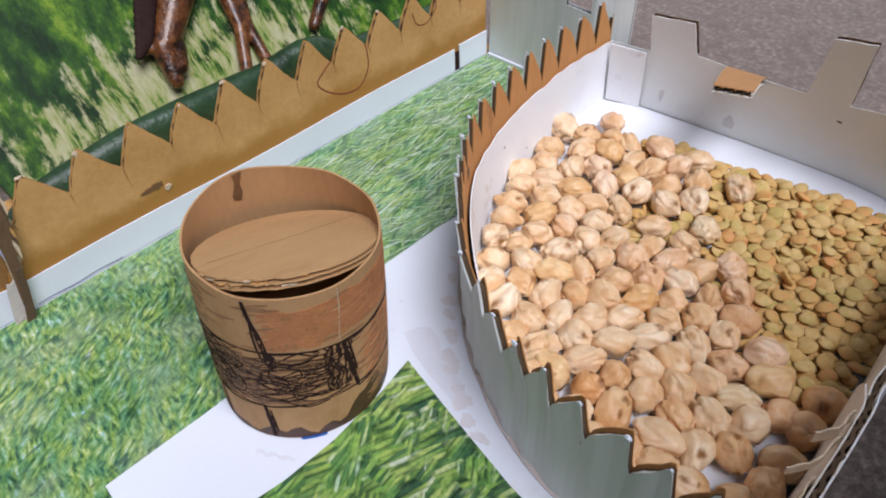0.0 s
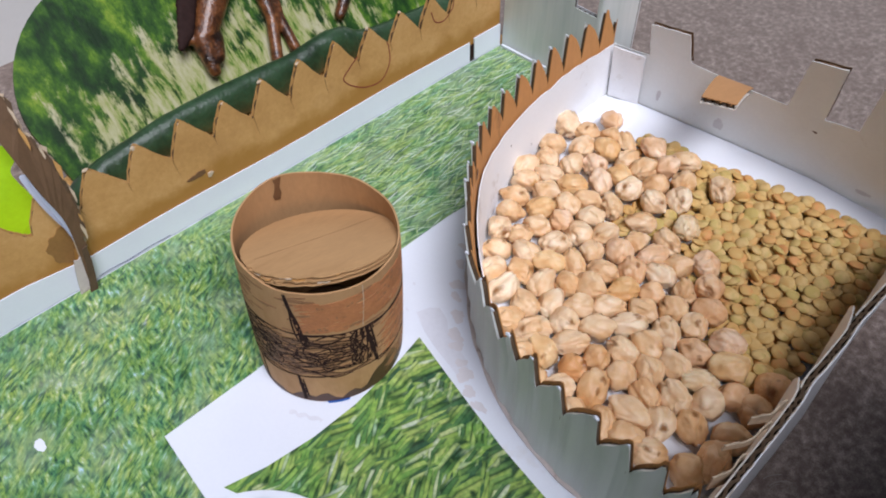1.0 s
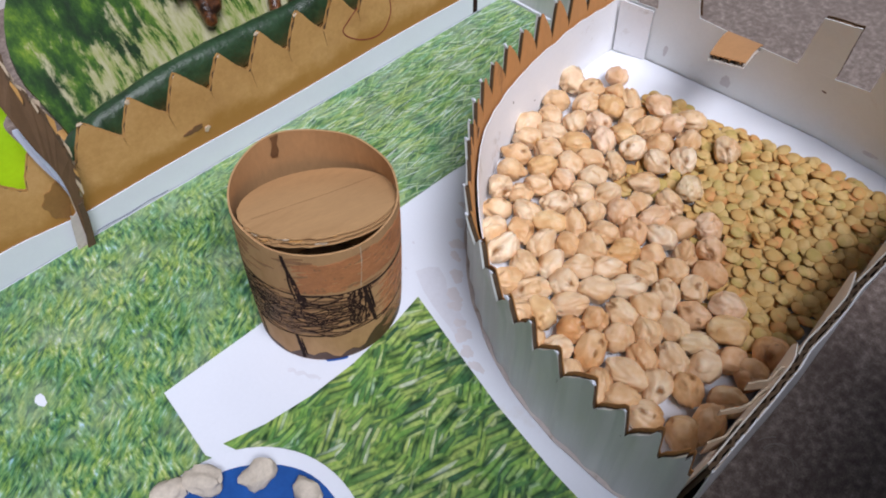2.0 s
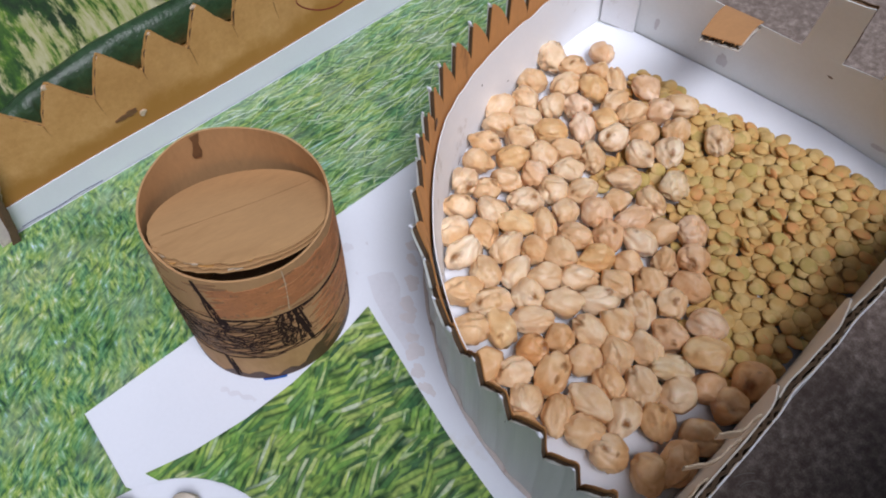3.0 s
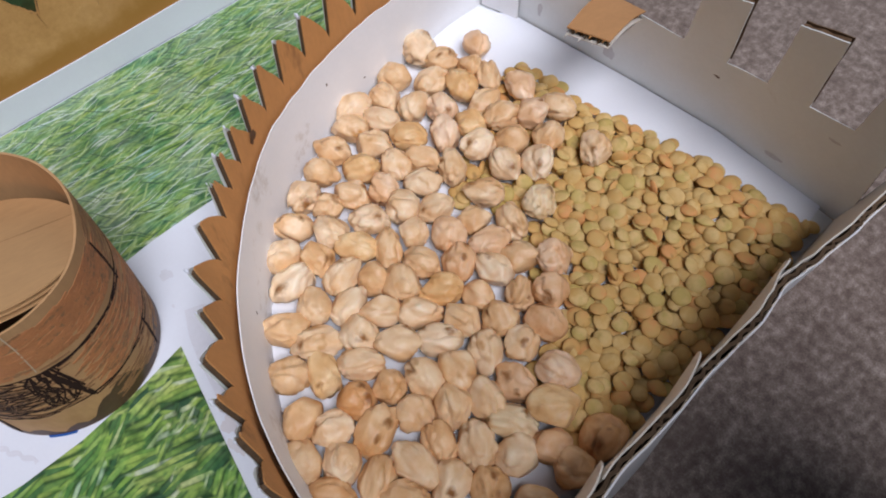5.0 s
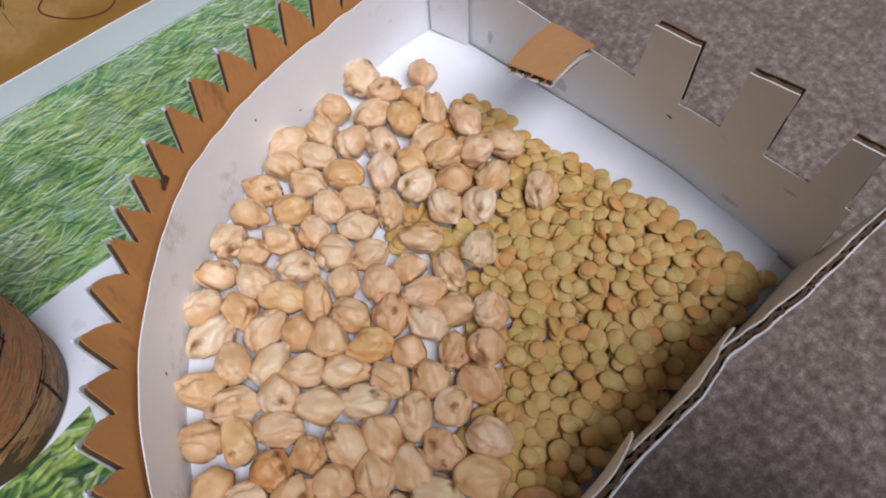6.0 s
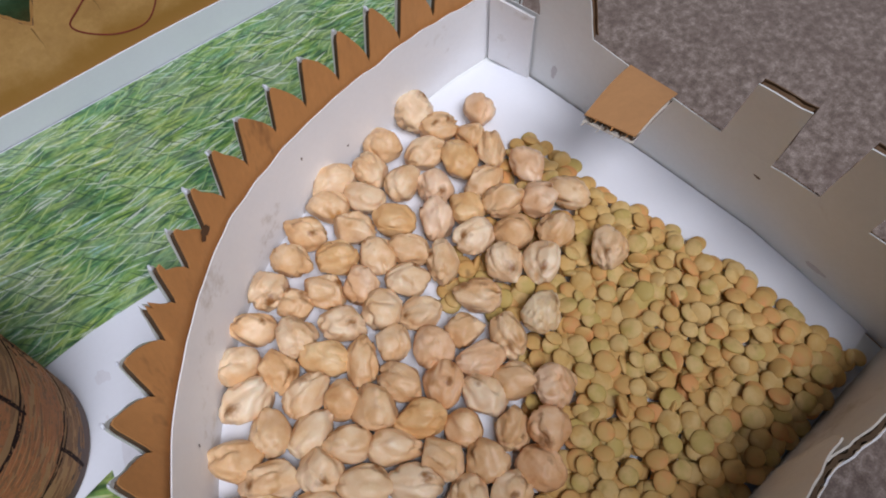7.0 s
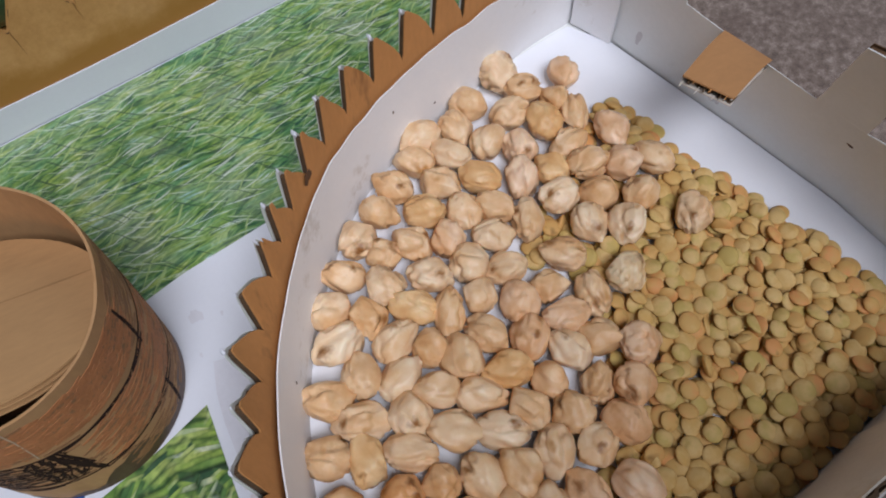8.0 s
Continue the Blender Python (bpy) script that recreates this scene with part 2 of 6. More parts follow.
def bean_skin(name, stops, spots, scars=False, spread=0.46, rough=0.42, spec=0.5, soft=0.10):
    m, n, l = nodes_of(name)
    b = n["Principled BSDF"]
    co = n.new("ShaderNodeTexCoord").outputs["Object"]
    info = n.new("ShaderNodeObjectInfo")
    off = n.new("ShaderNodeVectorMath")
    off.operation = "MULTIPLY_ADD"
    l.new(info.outputs["Random"], off.inputs[0])
    off.inputs[1].default_value = (5.0, 3.0, 4.0)
    l.new(co, off.inputs[2])
    big = add(n, "ShaderNodeTexNoise", Scale=170.0, Detail=4.0, Roughness=0.6)
    fine = add(n, "ShaderNodeTexNoise", Scale=1500.0, Detail=3.0)
    dark = add(n, "ShaderNodeTexNoise", Scale=230.0, Detail=2.0)
    for t in (big, fine, dark):
        l.new(off.outputs[0], t.inputs["Vector"])
    isle = n.new("ShaderNodeNewGeometry")
    both_ways = n.new("ShaderNodeMath")
    both_ways.operation = "ADD"
    l.new(info.outputs["Random"], both_ways.inputs[0])
    l.new(isle.outputs["Random Per Island"], both_ways.inputs[1])
    each = n.new("ShaderNodeMath")
    each.operation = "FRACT"
    l.new(both_ways.outputs[0], each.inputs[0])
    mixf = n.new("ShaderNodeMath")
    mixf.operation = "MULTIPLY_ADD"
    l.new(each.outputs[0], mixf.inputs[0])
    mixf.inputs[1].default_value = spread
    l.new(big.outputs["Fac"], mixf.inputs[2])
    sub = n.new("ShaderNodeMath")
    sub.operation = "SUBTRACT"
    l.new(mixf.outputs[0], sub.inputs[0])
    sub.inputs[1].default_value = spread / 2 - 0.03
    col = ramp(n, l, sub.outputs[0], stops)
    mask = ramp(n, l, dark.outputs["Fac"], [(spots[1], (0, 0, 0)), (spots[2], (1, 1, 1))])
    col = mixed(n, l, mask, col, spots[0])
    if scars:
        # folds of the dry skin, run lengthwise, a little browner in their depth
        lie = add(n, "ShaderNodeMapping", Scale=(0.55, 1.0, 1.0))
        l.new(off.outputs[0], lie.inputs["Vector"])
        skin = add(n, "ShaderNodeTexNoise", Scale=190.0, Detail=1.0, Roughness=0.4, Distortion=0.2)
        l.new(lie.outputs[0], skin.inputs["Vector"])
        half = n.new("ShaderNodeMath")
        half.operation = "SUBTRACT"
        l.new(skin.outputs["Fac"], half.inputs[0])
        half.inputs[1].default_value = 0.5
        ridge = n.new("ShaderNodeMath")
        ridge.operation = "ABSOLUTE"
        l.new(half.outputs[0], ridge.inputs[0])
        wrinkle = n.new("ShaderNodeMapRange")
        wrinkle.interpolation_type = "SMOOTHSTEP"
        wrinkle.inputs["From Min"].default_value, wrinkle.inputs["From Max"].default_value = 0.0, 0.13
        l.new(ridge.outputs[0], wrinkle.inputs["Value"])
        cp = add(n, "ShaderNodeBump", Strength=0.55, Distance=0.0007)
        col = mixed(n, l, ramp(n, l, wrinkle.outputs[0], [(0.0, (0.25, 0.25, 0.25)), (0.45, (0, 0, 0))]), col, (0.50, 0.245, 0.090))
        # small brown scars where the seed coat broke, on some of the beans
        for place, low, wide in (((0.0026, 0.0008, 0.0030), 0.50, 0.0016), ((-0.0016, -0.0004, -0.0036), 0.70, 0.0013), ((-0.0012, 0.0014, 0.0034), 0.78, 0.0011)):
            bent = n.new("ShaderNodeVectorMath")
            bent.operation = "MULTIPLY_ADD"
            l.new(big.outputs["Color"], bent.inputs[0])
            bent.inputs[1].default_value = (0.006, 0.006, 0.006)
            l.new(co, bent.inputs[2])
            far = n.new("ShaderNodeVectorMath")
            far.operation = "DISTANCE"
            l.new(bent.outputs[0], far.inputs[0])
            far.inputs[1].default_value = tuple(v + 0.003 for v in place)
            near = n.new("ShaderNodeMapRange")
            near.inputs["From Min"].default_value, near.inputs["From Max"].default_value = wide, wide * 0.3
            l.new(far.outputs["Value"], near.inputs["Value"])
            some = n.new("ShaderNodeMath")
            some.operation = "GREATER_THAN"
            l.new(info.outputs["Random"], some.inputs[0])
            some.inputs[1].default_value = low
            both = n.new("ShaderNodeMath")
            both.operation = "MULTIPLY"
            l.new(near.outputs[0], both.inputs[0])
            l.new(some.outputs[0], both.inputs[1])
            col = mixed(n, l, both.outputs[0], col, (0.29, 0.130, 0.040))
    col = mixed(n, l, 1.0, col, info.outputs["Color"], "MULTIPLY")
    l.new(col, b.inputs["Base Color"])
    b.inputs["Roughness"].default_value = rough
    b.inputs["Specular IOR Level"].default_value = spec
    b.inputs["Subsurface Weight"].default_value = soft
    b.inputs["Subsurface Radius"].default_value = (0.002, 0.001, 0.0005)
    b.inputs["Subsurface Scale"].default_value = 0.5
    bp = add(n, "ShaderNodeBump", Strength=0.25, Distance=0.00010)
    l.new(fine.outputs["Fac"], bp.inputs["Height"])
    l.new(bp.outputs["Normal"], b.inputs["Normal"])
    if scars:
        l.new(wrinkle.outputs[0], cp.inputs["Height"])
        l.new(cp.outputs["Normal"], bp.inputs["Normal"])
    return m


KRAFT = surface("kraft_card", [(0.36, (0.47, 0.25, 0.075)), (0.50, (0.55, 0.30, 0.098)), (0.64, (0.61, 0.35, 0.130))], 45, 700, 0.7, 0.3, 0.0001,
                stain=((0.42, 0.210, 0.055), 34, 0.50, 0.66), stretch=(1, 1, 0.6))
KRAFT_WARM = surface("kraft_card_warm", shades((0.55, 0.262, 0.088), 0.15), 60, 900, 0.75, 0.25, 0.0001,
                     stain=((0.30, 0.14, 0.05), 40, 0.62, 0.70), stretch=(1, 1, 0.35))
# warm kraft darkened in colour, to dim the light on the flap
DIMMED_FLAP_CARD = surface("dimmed_brown_card", shades((0.46, 0.232, 0.092), 0.13), 70, 900, 0.75, 0.25, 0.0001, stretch=(1, 0.4, 1))
# fluting darkened in colour, for the shade inside the card's edges
SHADED_FLUTE = surface("shaded_fluting_paper", shades((0.10, 0.062, 0.034), 0.35), 200, 1200, 0.85, 0.4)
BARREL_CARD = surface("barrel_card", shades((0.48, 0.276, 0.127), 0.15), 70, 900, 0.75, 0.25, 0.0001,
                      stain=((0.38, 0.20, 0.08), 30, 0.55, 0.70), stretch=(1, 1, 0.4))
LID_CARD = surface("faintly_streaked_lid_card", shades((0.49, 0.287, 0.128), 0.13), 75, 1100, 0.75, 0.3, 0.0001, stain=((0.40, 0.225, 0.095), 45, 0.54, 0.70), stretch=(1, 0.3, 1))
PALE_KRAFT = surface("torn_pale_card", shades((0.56, 0.44, 0.31), 0.18), 150, 1300, 0.85, 0.5, 0.0003)
TORN_GREY = surface("torn_grey_card", shades((0.66, 0.61, 0.54), 0.08), 60, 900, 0.65, 0.25, 0.0001, stain=((0.50, 0.43, 0.34), 45, 0.58, 0.72))
WHITE_CARD = surface("white_card", shades((0.83, 0.83, 0.845), 0.04), 35, 800, 0.55, 0.15, 0.00008,
                     stain=((0.58, 0.54, 0.50), 45, 0.63, 0.74))
WHITE_PAPER = surface("white_paper", shades((0.75, 0.78, 0.86), 0.03), 25, 900, 0.6, 0.12, 0.00008,
                      stain=((0.70, 0.70, 0.73), 30, 0.64, 0.75))
# white paper brightened in colour to make up for the walls' shade
FLOOR_BRIGHTENED = surface("brightened_white_paper", shades((0.84, 0.865, 0.93), 0.02), 25, 900, 0.55, 0.12, 0.00008)
GREY_CARD = surface("grey_green_card", shades((0.66, 0.685, 0.665), 0.07), 70, 700, 0.32, 0.12, 0.0001,
                    stain=((0.54, 0.59, 0.57), 90, 0.50, 0.70), stretch=(1, 1, 0.06))
PALE_GREY = surface("pale_grey_card", shades((0.775, 0.80, 0.80), 0.05), 40, 800, 0.5, 0.12, 0.0001,
                    stain=((0.62, 0.60, 0.58), 40, 0.62, 0.73))
TABLE = surface("stone_table", [(0.34, (0.092, 0.065, 0.053)), (0.45, (0.150, 0.112, 0.093)), (0.53, (0.215, 0.168, 0.144)), (0.60, (0.29, 0.237, 0.208)),
                                (0.70, (0.40, 0.342, 0.305))], 430, 2200, 0.45, 0.6, 0.00025,
                stain=((0.110, 0.074, 0.062), 110, 0.48, 0.80), spec=0.30, gloss=(0.28, 0.70), stretch=(1.0, 0.8, 1))
CHALK = surface("pale_scuff", shades((0.24, 0.205, 0.18), 0.3), 200, 900, 0.7, 0.2)
# kraft darkened as a shaded copy, for the post, cores and tube floor
SHADED_KRAFT = surface("shaded_kraft_card", shades((0.135, 0.076, 0.038), 0.25), 120, 900, 0.75, 0.3, 0.0001, stretch=(1, 1, 0.3))
GRASS_A = meadow_print("printed_grass_fine")
GRASS_B = grass_print("printed_grass_coarse", 0.0095, 0.00120, -98, 26, (0.09, 0.17, 0.19), 0.08, 0.003)
INK_AND_GAP = surface("marker_and_gap_black", shades((0.030, 0.016, 0.014), 0.3), 300, 1500, 0.75, 0.1, spec=0.08)
PEN_BLUE = surface("blue_grey_pen", shades((0.16, 0.17, 0.30), 0.2), 300, 1500, 0.6, 0.1)
RED_INK = surface("red_pen", shades((0.22, 0.035, 0.025), 0.3), 300, 1500, 0.6, 0.1)
BROWN_WASH = surface("brown_wash", shades((0.17, 0.085, 0.038), 0.35), 120, 900, 0.6, 0.2)
DARK_WASH = surface("dark_brown_wash", shades((0.078, 0.032, 0.013), 0.35), 160, 900, 0.5, 0.2)
STAIN_CREASE_CARD = surface("wet_stain_and_crease_card", shades((0.27, 0.135, 0.042), 0.2), 120, 900, 0.5, 0.2)
# bluish white liner toned down, its partial shade put into the colour
SHADED_PEEL = surface("shaded_peeled_liner", shades((0.50, 0.53, 0.64), 0.08), 90, 900, 0.6, 0.2)
BROWN_PENCIL = surface("brown_pencil", shades((0.30, 0.155, 0.070), 0.25), 300, 1500, 0.7, 0.3)
ORANGE_PENCIL = surface("orange_pencil", shades((0.46, 0.190, 0.075), 0.22), 300, 1500, 0.7, 0.3)
DIRT = surface("grimy_glue", shades((0.56, 0.50, 0.47), 0.12), 120, 700, 0.7, 0.2, stain=((0.33, 0.25, 0.20), 140, 0.56, 0.66))
GREY_WALL_MARK = surface("grey_wall_mark", shades((0.60, 0.59, 0.60), 0.08), 120, 700, 0.6, 0.1)
GRIME = surface("pinkish_grime", shades((0.69, 0.665, 0.70), 0.06), 150, 700, 0.6, 0.1)
GREY_SMUDGE = surface("grey_smudge", shades((0.69, 0.70, 0.77), 0.06), 90, 700, 0.6, 0.1)
POND_BLUE = surface("blue_paint", shades((0.018, 0.085, 0.32), 0.25), 70, 600, 0.4, 0.25)
PEBBLE = surface("pebble_stone", shades((0.58, 0.51, 0.42), 0.22), 160, 900, 0.75, 0.5, 0.0004, wobble=True)
LIME = surface("lime_leaf_paper", shades((0.50, 0.84, 0.015), 0.10), 40, 500, 0.4, 0.15)
PLAQUE_RIM = surface("dark_green_paint", shades((0.022, 0.050, 0.022), 0.7), 60, 400, 0.38, 0.5, 0.0008, spec=0.4)


def streaked_paint(name):
    m, n, l = nodes_of(name)
    b = n["Principled BSDF"]
    co = n.new("ShaderNodeTexCoord").outputs["Object"]
    bend = add(n, "ShaderNodeTexNoise", Scale=30.0, Detail=2.0)
    l.new(co, bend.inputs["Vector"])
    sc = n.new("ShaderNodeVectorMath")
    sc.operation = "MULTIPLY_ADD"
    l.new(bend.outputs["Color"], sc.inputs[0])
    sc.inputs[1].default_value = (0.0, 0.012, 0.0)
    l.new(co, sc.inputs[2])
    mp = add(n, "ShaderNodeMapping", Scale=(0.25, 1.0, 0.25), Rotation=(radians(14), 0, 0))
    l.new(sc.outputs[0], mp.inputs["Vector"])
    streak = add(n, "ShaderNodeTexNoise", Scale=230.0, Detail=6.0, Roughness=0.68)
    l.new(mp.outputs[0], streak.inputs["Vector"])
    lie = add(n, "ShaderNodeMapping", Scale=(0.6, 1.0, 0.6))
    l.new(co, lie.inputs["Vector"])
    blot = add(n, "ShaderNodeTexNoise", Scale=95.0, Detail=5.0, Roughness=0.68)
    l.new(lie.outputs[0], blot.inputs["Vector"])
    greens = ramp(n, l, blot.outputs["Fac"], [(0.36, (0.004, 0.022, 0.003)), (0.45, (0.012, 0.050, 0.005)), (0.53, (0.036, 0.100, 0.008)),
                                               (0.60, (0.095, 0.190, 0.012)), (0.68, (0.20, 0.29, 0.025)), (0.78, (0.33, 0.39, 0.08))])
    creams = ramp(n, l, streak.outputs["Fac"], [(0.38, (0.022, 0.070, 0.006)), (0.43, (0.09, 0.17, 0.020)), (0.47, (0.24, 0.28, 0.080)), (0.54, (0.34, 0.34, 0.16)), (0.63, (0.42, 0.40, 0.25))])
    # the cream field: a broad band along the foot of the panel, thinning out upwards
    where = n.new("ShaderNodeVectorMath")
    where.operation = "SUBTRACT"
    l.new(co, where.inputs[0])
    where.inputs[1].default_value = (-0.012, -0.018, 0.010)
    squash = n.new("ShaderNodeVectorMath")
    squash.operation = "MULTIPLY"
    l.new(where.outputs[0], squash.inputs[0])
    squash.inputs[1].default_value = (0.0, 11.0, 42.0)
    size = n.new("ShaderNodeVectorMath")
    size.operation = "LENGTH"
    l.new(squash.outputs[0], size.inputs[0])
    near = n.new("ShaderNodeMath")
    near.operation = "MULTIPLY_ADD"
    l.new(size.outputs["Value"], near.inputs[0])
    near.inputs[1].default_value = -0.40
    l.new(streak.outputs["Fac"], near.inputs[2])
    plus = n.new("ShaderNodeMath")
    plus.operation = "MULTIPLY_ADD"
    l.new(blot.outputs["Fac"], plus.inputs[0])
    plus.inputs[1].default_value = 0.9
    l.new(near.outputs[0], plus.inputs[2])
    mask = ramp(n, l, plus.outputs[0], [(0.62, (0, 0, 0)), (0.74, (1, 1, 1))])
    l.new(mixed(n, l, mask, greens, creams), b.inputs["Base Color"])
    b.inputs["Roughness"].default_value = 0.55
    b.inputs["Specular IOR Level"].default_value = 0.18
    bp = add(n, "ShaderNodeBump", Strength=0.5, Distance=0.0006)
    l.new(streak.outputs["Fac"], bp.inputs["Height"])
    l.new(bp.outputs["Normal"], b.inputs["Normal"])
    return m


def soaked_card(name):
    """Kraft card whose foot is soaked golden brown with glue, fading out upwards in uneven tongues."""
    m = surface(name, [(0.36, (0.47, 0.25, 0.080)), (0.50, (0.55, 0.305, 0.105)), (0.64, (0.61, 0.355, 0.140))], 45, 700, 0.7, 0.3, 0.0001, stain=((0.43, 0.225, 0.075), 30, 0.55, 0.75))
    n, l = m.node_tree.nodes, m.node_tree.links
    b = n["Principled BSDF"]
    dry = b.inputs["Base Color"].links[0].from_socket
    co = n.new("ShaderNodeTexCoord").outputs["Object"]
    tongue = add(n, "ShaderNodeTexNoise", Scale=55.0, Detail=5.0, Roughness=0.62)
    l.new(co, tongue.inputs["Vector"])
    split = n.new("ShaderNodeSeparateXYZ")
    l.new(co, split.inputs[0])
    rise = n.new("ShaderNodeMath")
    rise.operation = "MULTIPLY_ADD"
    l.new(tongue.outputs["Fac"], rise.inputs[0])
    rise.inputs[1].default_value = -0.020
    l.new(split.outputs["Z"], rise.inputs[2])
    wet = n.new("ShaderNodeMapRange")
    wet.interpolation_type = "SMOOTHSTEP"
    wet.inputs["From Min"].default_value, wet.inputs["From Max"].default_value = 0.0115, 0.0035
    wet.inputs["To Max"].default_value = 1.0
    l.new(rise.outputs[0], wet.inputs["Value"])
    l.new(mixed(n, l, wet.outputs[0], dry, (0.38, 0.185, 0.038)), b.inputs["Base Color"])
    return m


FENCE_CARD = soaked_card("glue_soaked_card")
CREASE_SHADE = surface("crease_shade_card", shades((0.36, 0.205, 0.088), 0.15), 200, 900, 0.75, 0.2)
PLAQUE = streaked_paint("streaky_green_paint")
CARVED = surface("glossy_brown_paint", [(0.36, (0.025, 0.010, 0.005)), (0.5, (0.13, 0.045, 0.014)), (0.68, (0.32, 0.13, 0.045))],
                 210, 520, 0.32, 0.6, 0.0010, coat=0.35, stain=((0.018, 0.008, 0.005), 70, 0.52, 0.62))
SHADE_PANEL = surface("dark_brown_shade_panel", shades((0.06, 0.045, 0.035), 0.15), 8, 200, 0.85, 0.2, spec=0.1)
WALL_PAINT = surface("pale_wall_paint", shades((0.70, 0.69, 0.67), 0.05), 12, 300, 0.8, 0.2)
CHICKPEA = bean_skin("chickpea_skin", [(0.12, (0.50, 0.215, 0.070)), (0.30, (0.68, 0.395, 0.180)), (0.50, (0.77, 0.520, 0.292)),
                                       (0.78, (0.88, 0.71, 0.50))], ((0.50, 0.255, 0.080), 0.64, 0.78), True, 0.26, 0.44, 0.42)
LENTIL = bean_skin("lentil_skin", [(0.20, (0.68, 0.325, 0.118)), (0.34, (0.625, 0.370, 0.128)), (0.50, (0.610, 0.392, 0.134)),
                                   (0.64, (0.680, 0.475, 0.200)), (0.80, (0.54, 0.400, 0.128))], ((0.27, 0.150, 0.045), 0.66, 0.82), False, 0.52, 0.6, 0.25, 0.0)


# ---- building helpers ----
def part(name, bm, material, parent=None, label="", smooth=False):
    me = bpy.data.meshes.new(name)
    bmesh.ops.recalc_face_normals(bm, faces=bm.faces[:])
    bm.to_mesh(me)
    bm.free()
    me.materials.append(material)
    if smooth:
        me.shade_smooth()
        me.set_sharp_from_angle(angle=radians(40))
    ob = new(name, me)
    ob.parent = parent
    if label:
        ob["label"] = label
    return ob


def thing(name, label, category, group="", kind="", at=(0, 0, 0)):
    ob = new(name)
    ob.location = at
    ob.empty_display_size = 0.01
    return tagged(ob, label, category, group, kind)


def spline(points, steps=24):
    """A smooth curve through the points."""
    p = [Vector(q) for q in points]
    p = [2 * p[0] - p[1], *p, 2 * p[-1] - p[-2]]
    out = []
    for i in range(1, len(p) - 2):
        a, b, c, d = p[i - 1:i + 3]
        for k in range(steps):
            u = k / steps
            out.append(0.5 * (2 * b + (c - a) * u + (2 * a - 5 * b + 4 * c - d) * u * u + (3 * b - a - 3 * c + d) * u ** 3))
    out.append(p[-2])
    return out


class Way:
    """A plan curve with arc length; side = +1 puts 'outwards' to the left of travel, -1 to the right."""

    def __init__(self, points, side):
        self.p = [Vector(q) for q in points]
        self.s = [0.0]
        for a, b in zip(self.p, self.p[1:]):
            self.s.append(self.s[-1] + (b - a).length)
        self.side, self.length = side, self.s[-1]

    def at(self, u):
        i = 0
        while i < len(self.s) - 2 and self.s[i + 1] < u:
            i += 1
        f = (u - self.s[i]) / max(1e-9, self.s[i + 1] - self.s[i])
        q = self.p[i].lerp(self.p[i + 1], f)
        j, k = max(0, i - 1), min(len(self.p) - 1, i + 2)
        d = (self.p[k] - self.p[j]).normalized()
        return q, Vector((-d.y, d.x)) * self.side


def sheet(way, stations, bottom, top, near, far, lean=None):
    """A standing sheet along a way, between two offsets from it; bottom, top, near, far are numbers or functions of the arc length."""
    fn = [(v if callable(v) else (lambda u, v=v: v)) for v in (bottom, top, near, far)]
    bm = bmesh.new()
    rows = []
    for u in stations:
        q, nrm = way.at(u)
        b, t, o0, o1 = (f(u) for f in fn)
        k = lean(u) if lean else 0.0
        rows.append([bm.verts.new(((q + nrm * (o - k * z)).x, (q + nrm * (o - k * z)).y, z))
                     for o, z in ((o0, b), (o0, t), (o1, t), (o1, b))])
    for r, s in zip(rows, rows[1:]):
        for i in range(4):
            bm.faces.new((r[i], r[(i + 1) % 4], s[(i + 1) % 4], s[i]))
    bm.faces.new(rows[0])
    bm.faces.new(rows[-1])
    return bm


def marks(stops, step, end):
    """Stations at even steps plus the given ones."""
    us = {round(i * step, 6) for i in range(int(end / step) + 1)} | {round(v, 6) for v in stops if 0 <= v <= end} | {round(end, 6)}
    return sorted(us)


def board(parent, name, way, profile, stops, thick, inner, outer, lean=None, bottom=0.0, start=0.0, label="", step=0.0012, wave=0.0026, core_card=None, drop=0.0):
    """Corrugated card: two liners and the wavy paper between them."""
    us = marks(stops, step, way.length)
    dense = marks(stops, wave / 8, way.length)
    skin = 0.00024
    first = part(name, sheet(way, us, bottom, profile, start, start + skin, lean), inner, parent, label, True)
    part("outer_liner", sheet(way, us, bottom, lambda u: profile(u) - drop, start + thick - 0.0002, start + thick, lean), outer, first, "", True)
    mid, amp = start + thick / 2, thick / 2 - skin - 0.0001
    core = lambda u: mid + amp * math.sin(2 * math.pi * u / wave)
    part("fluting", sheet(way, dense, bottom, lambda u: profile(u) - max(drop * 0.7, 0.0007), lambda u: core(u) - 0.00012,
                          lambda u: core(u) + 0.00012, lean), core_card or SHADED_FLUTE, first)
    return first


def steps_profile(pairs):
    """A height that runs straight between (arc length, height) pairs; returns the function and its stations."""
    def h(u):
        for (a, x), (b, y) in zip(pairs, pairs[1:]):
            if u <= b:
                return x + (y - x) * max(0.0, (u - a)) / max(1e-9, b - a)
        return pairs[-1][1]
    return h, [a for a, _ in pairs]


def prism(outline, depth, frame_of):
    """An outline given in two coordinates, with a thickness, laid into the world by frame_of(a, b, c)."""
    bm = bmesh.new()
    lo = [bm.verts.new(frame_of(a, b, 0.0)) for a, b in outline]
    hi = [bm.verts.new(frame_of(a, b, depth)) for a, b in outline]
    bm.faces.new(lo)
    bm.faces.new(hi)
    for i in range(len(lo)):
        j = (i + 1) % len(lo)
        bm.faces.new((lo[i], lo[j], hi[j], hi[i]))
    return bm


def flat(a, b, c):
    return (a, b, c)


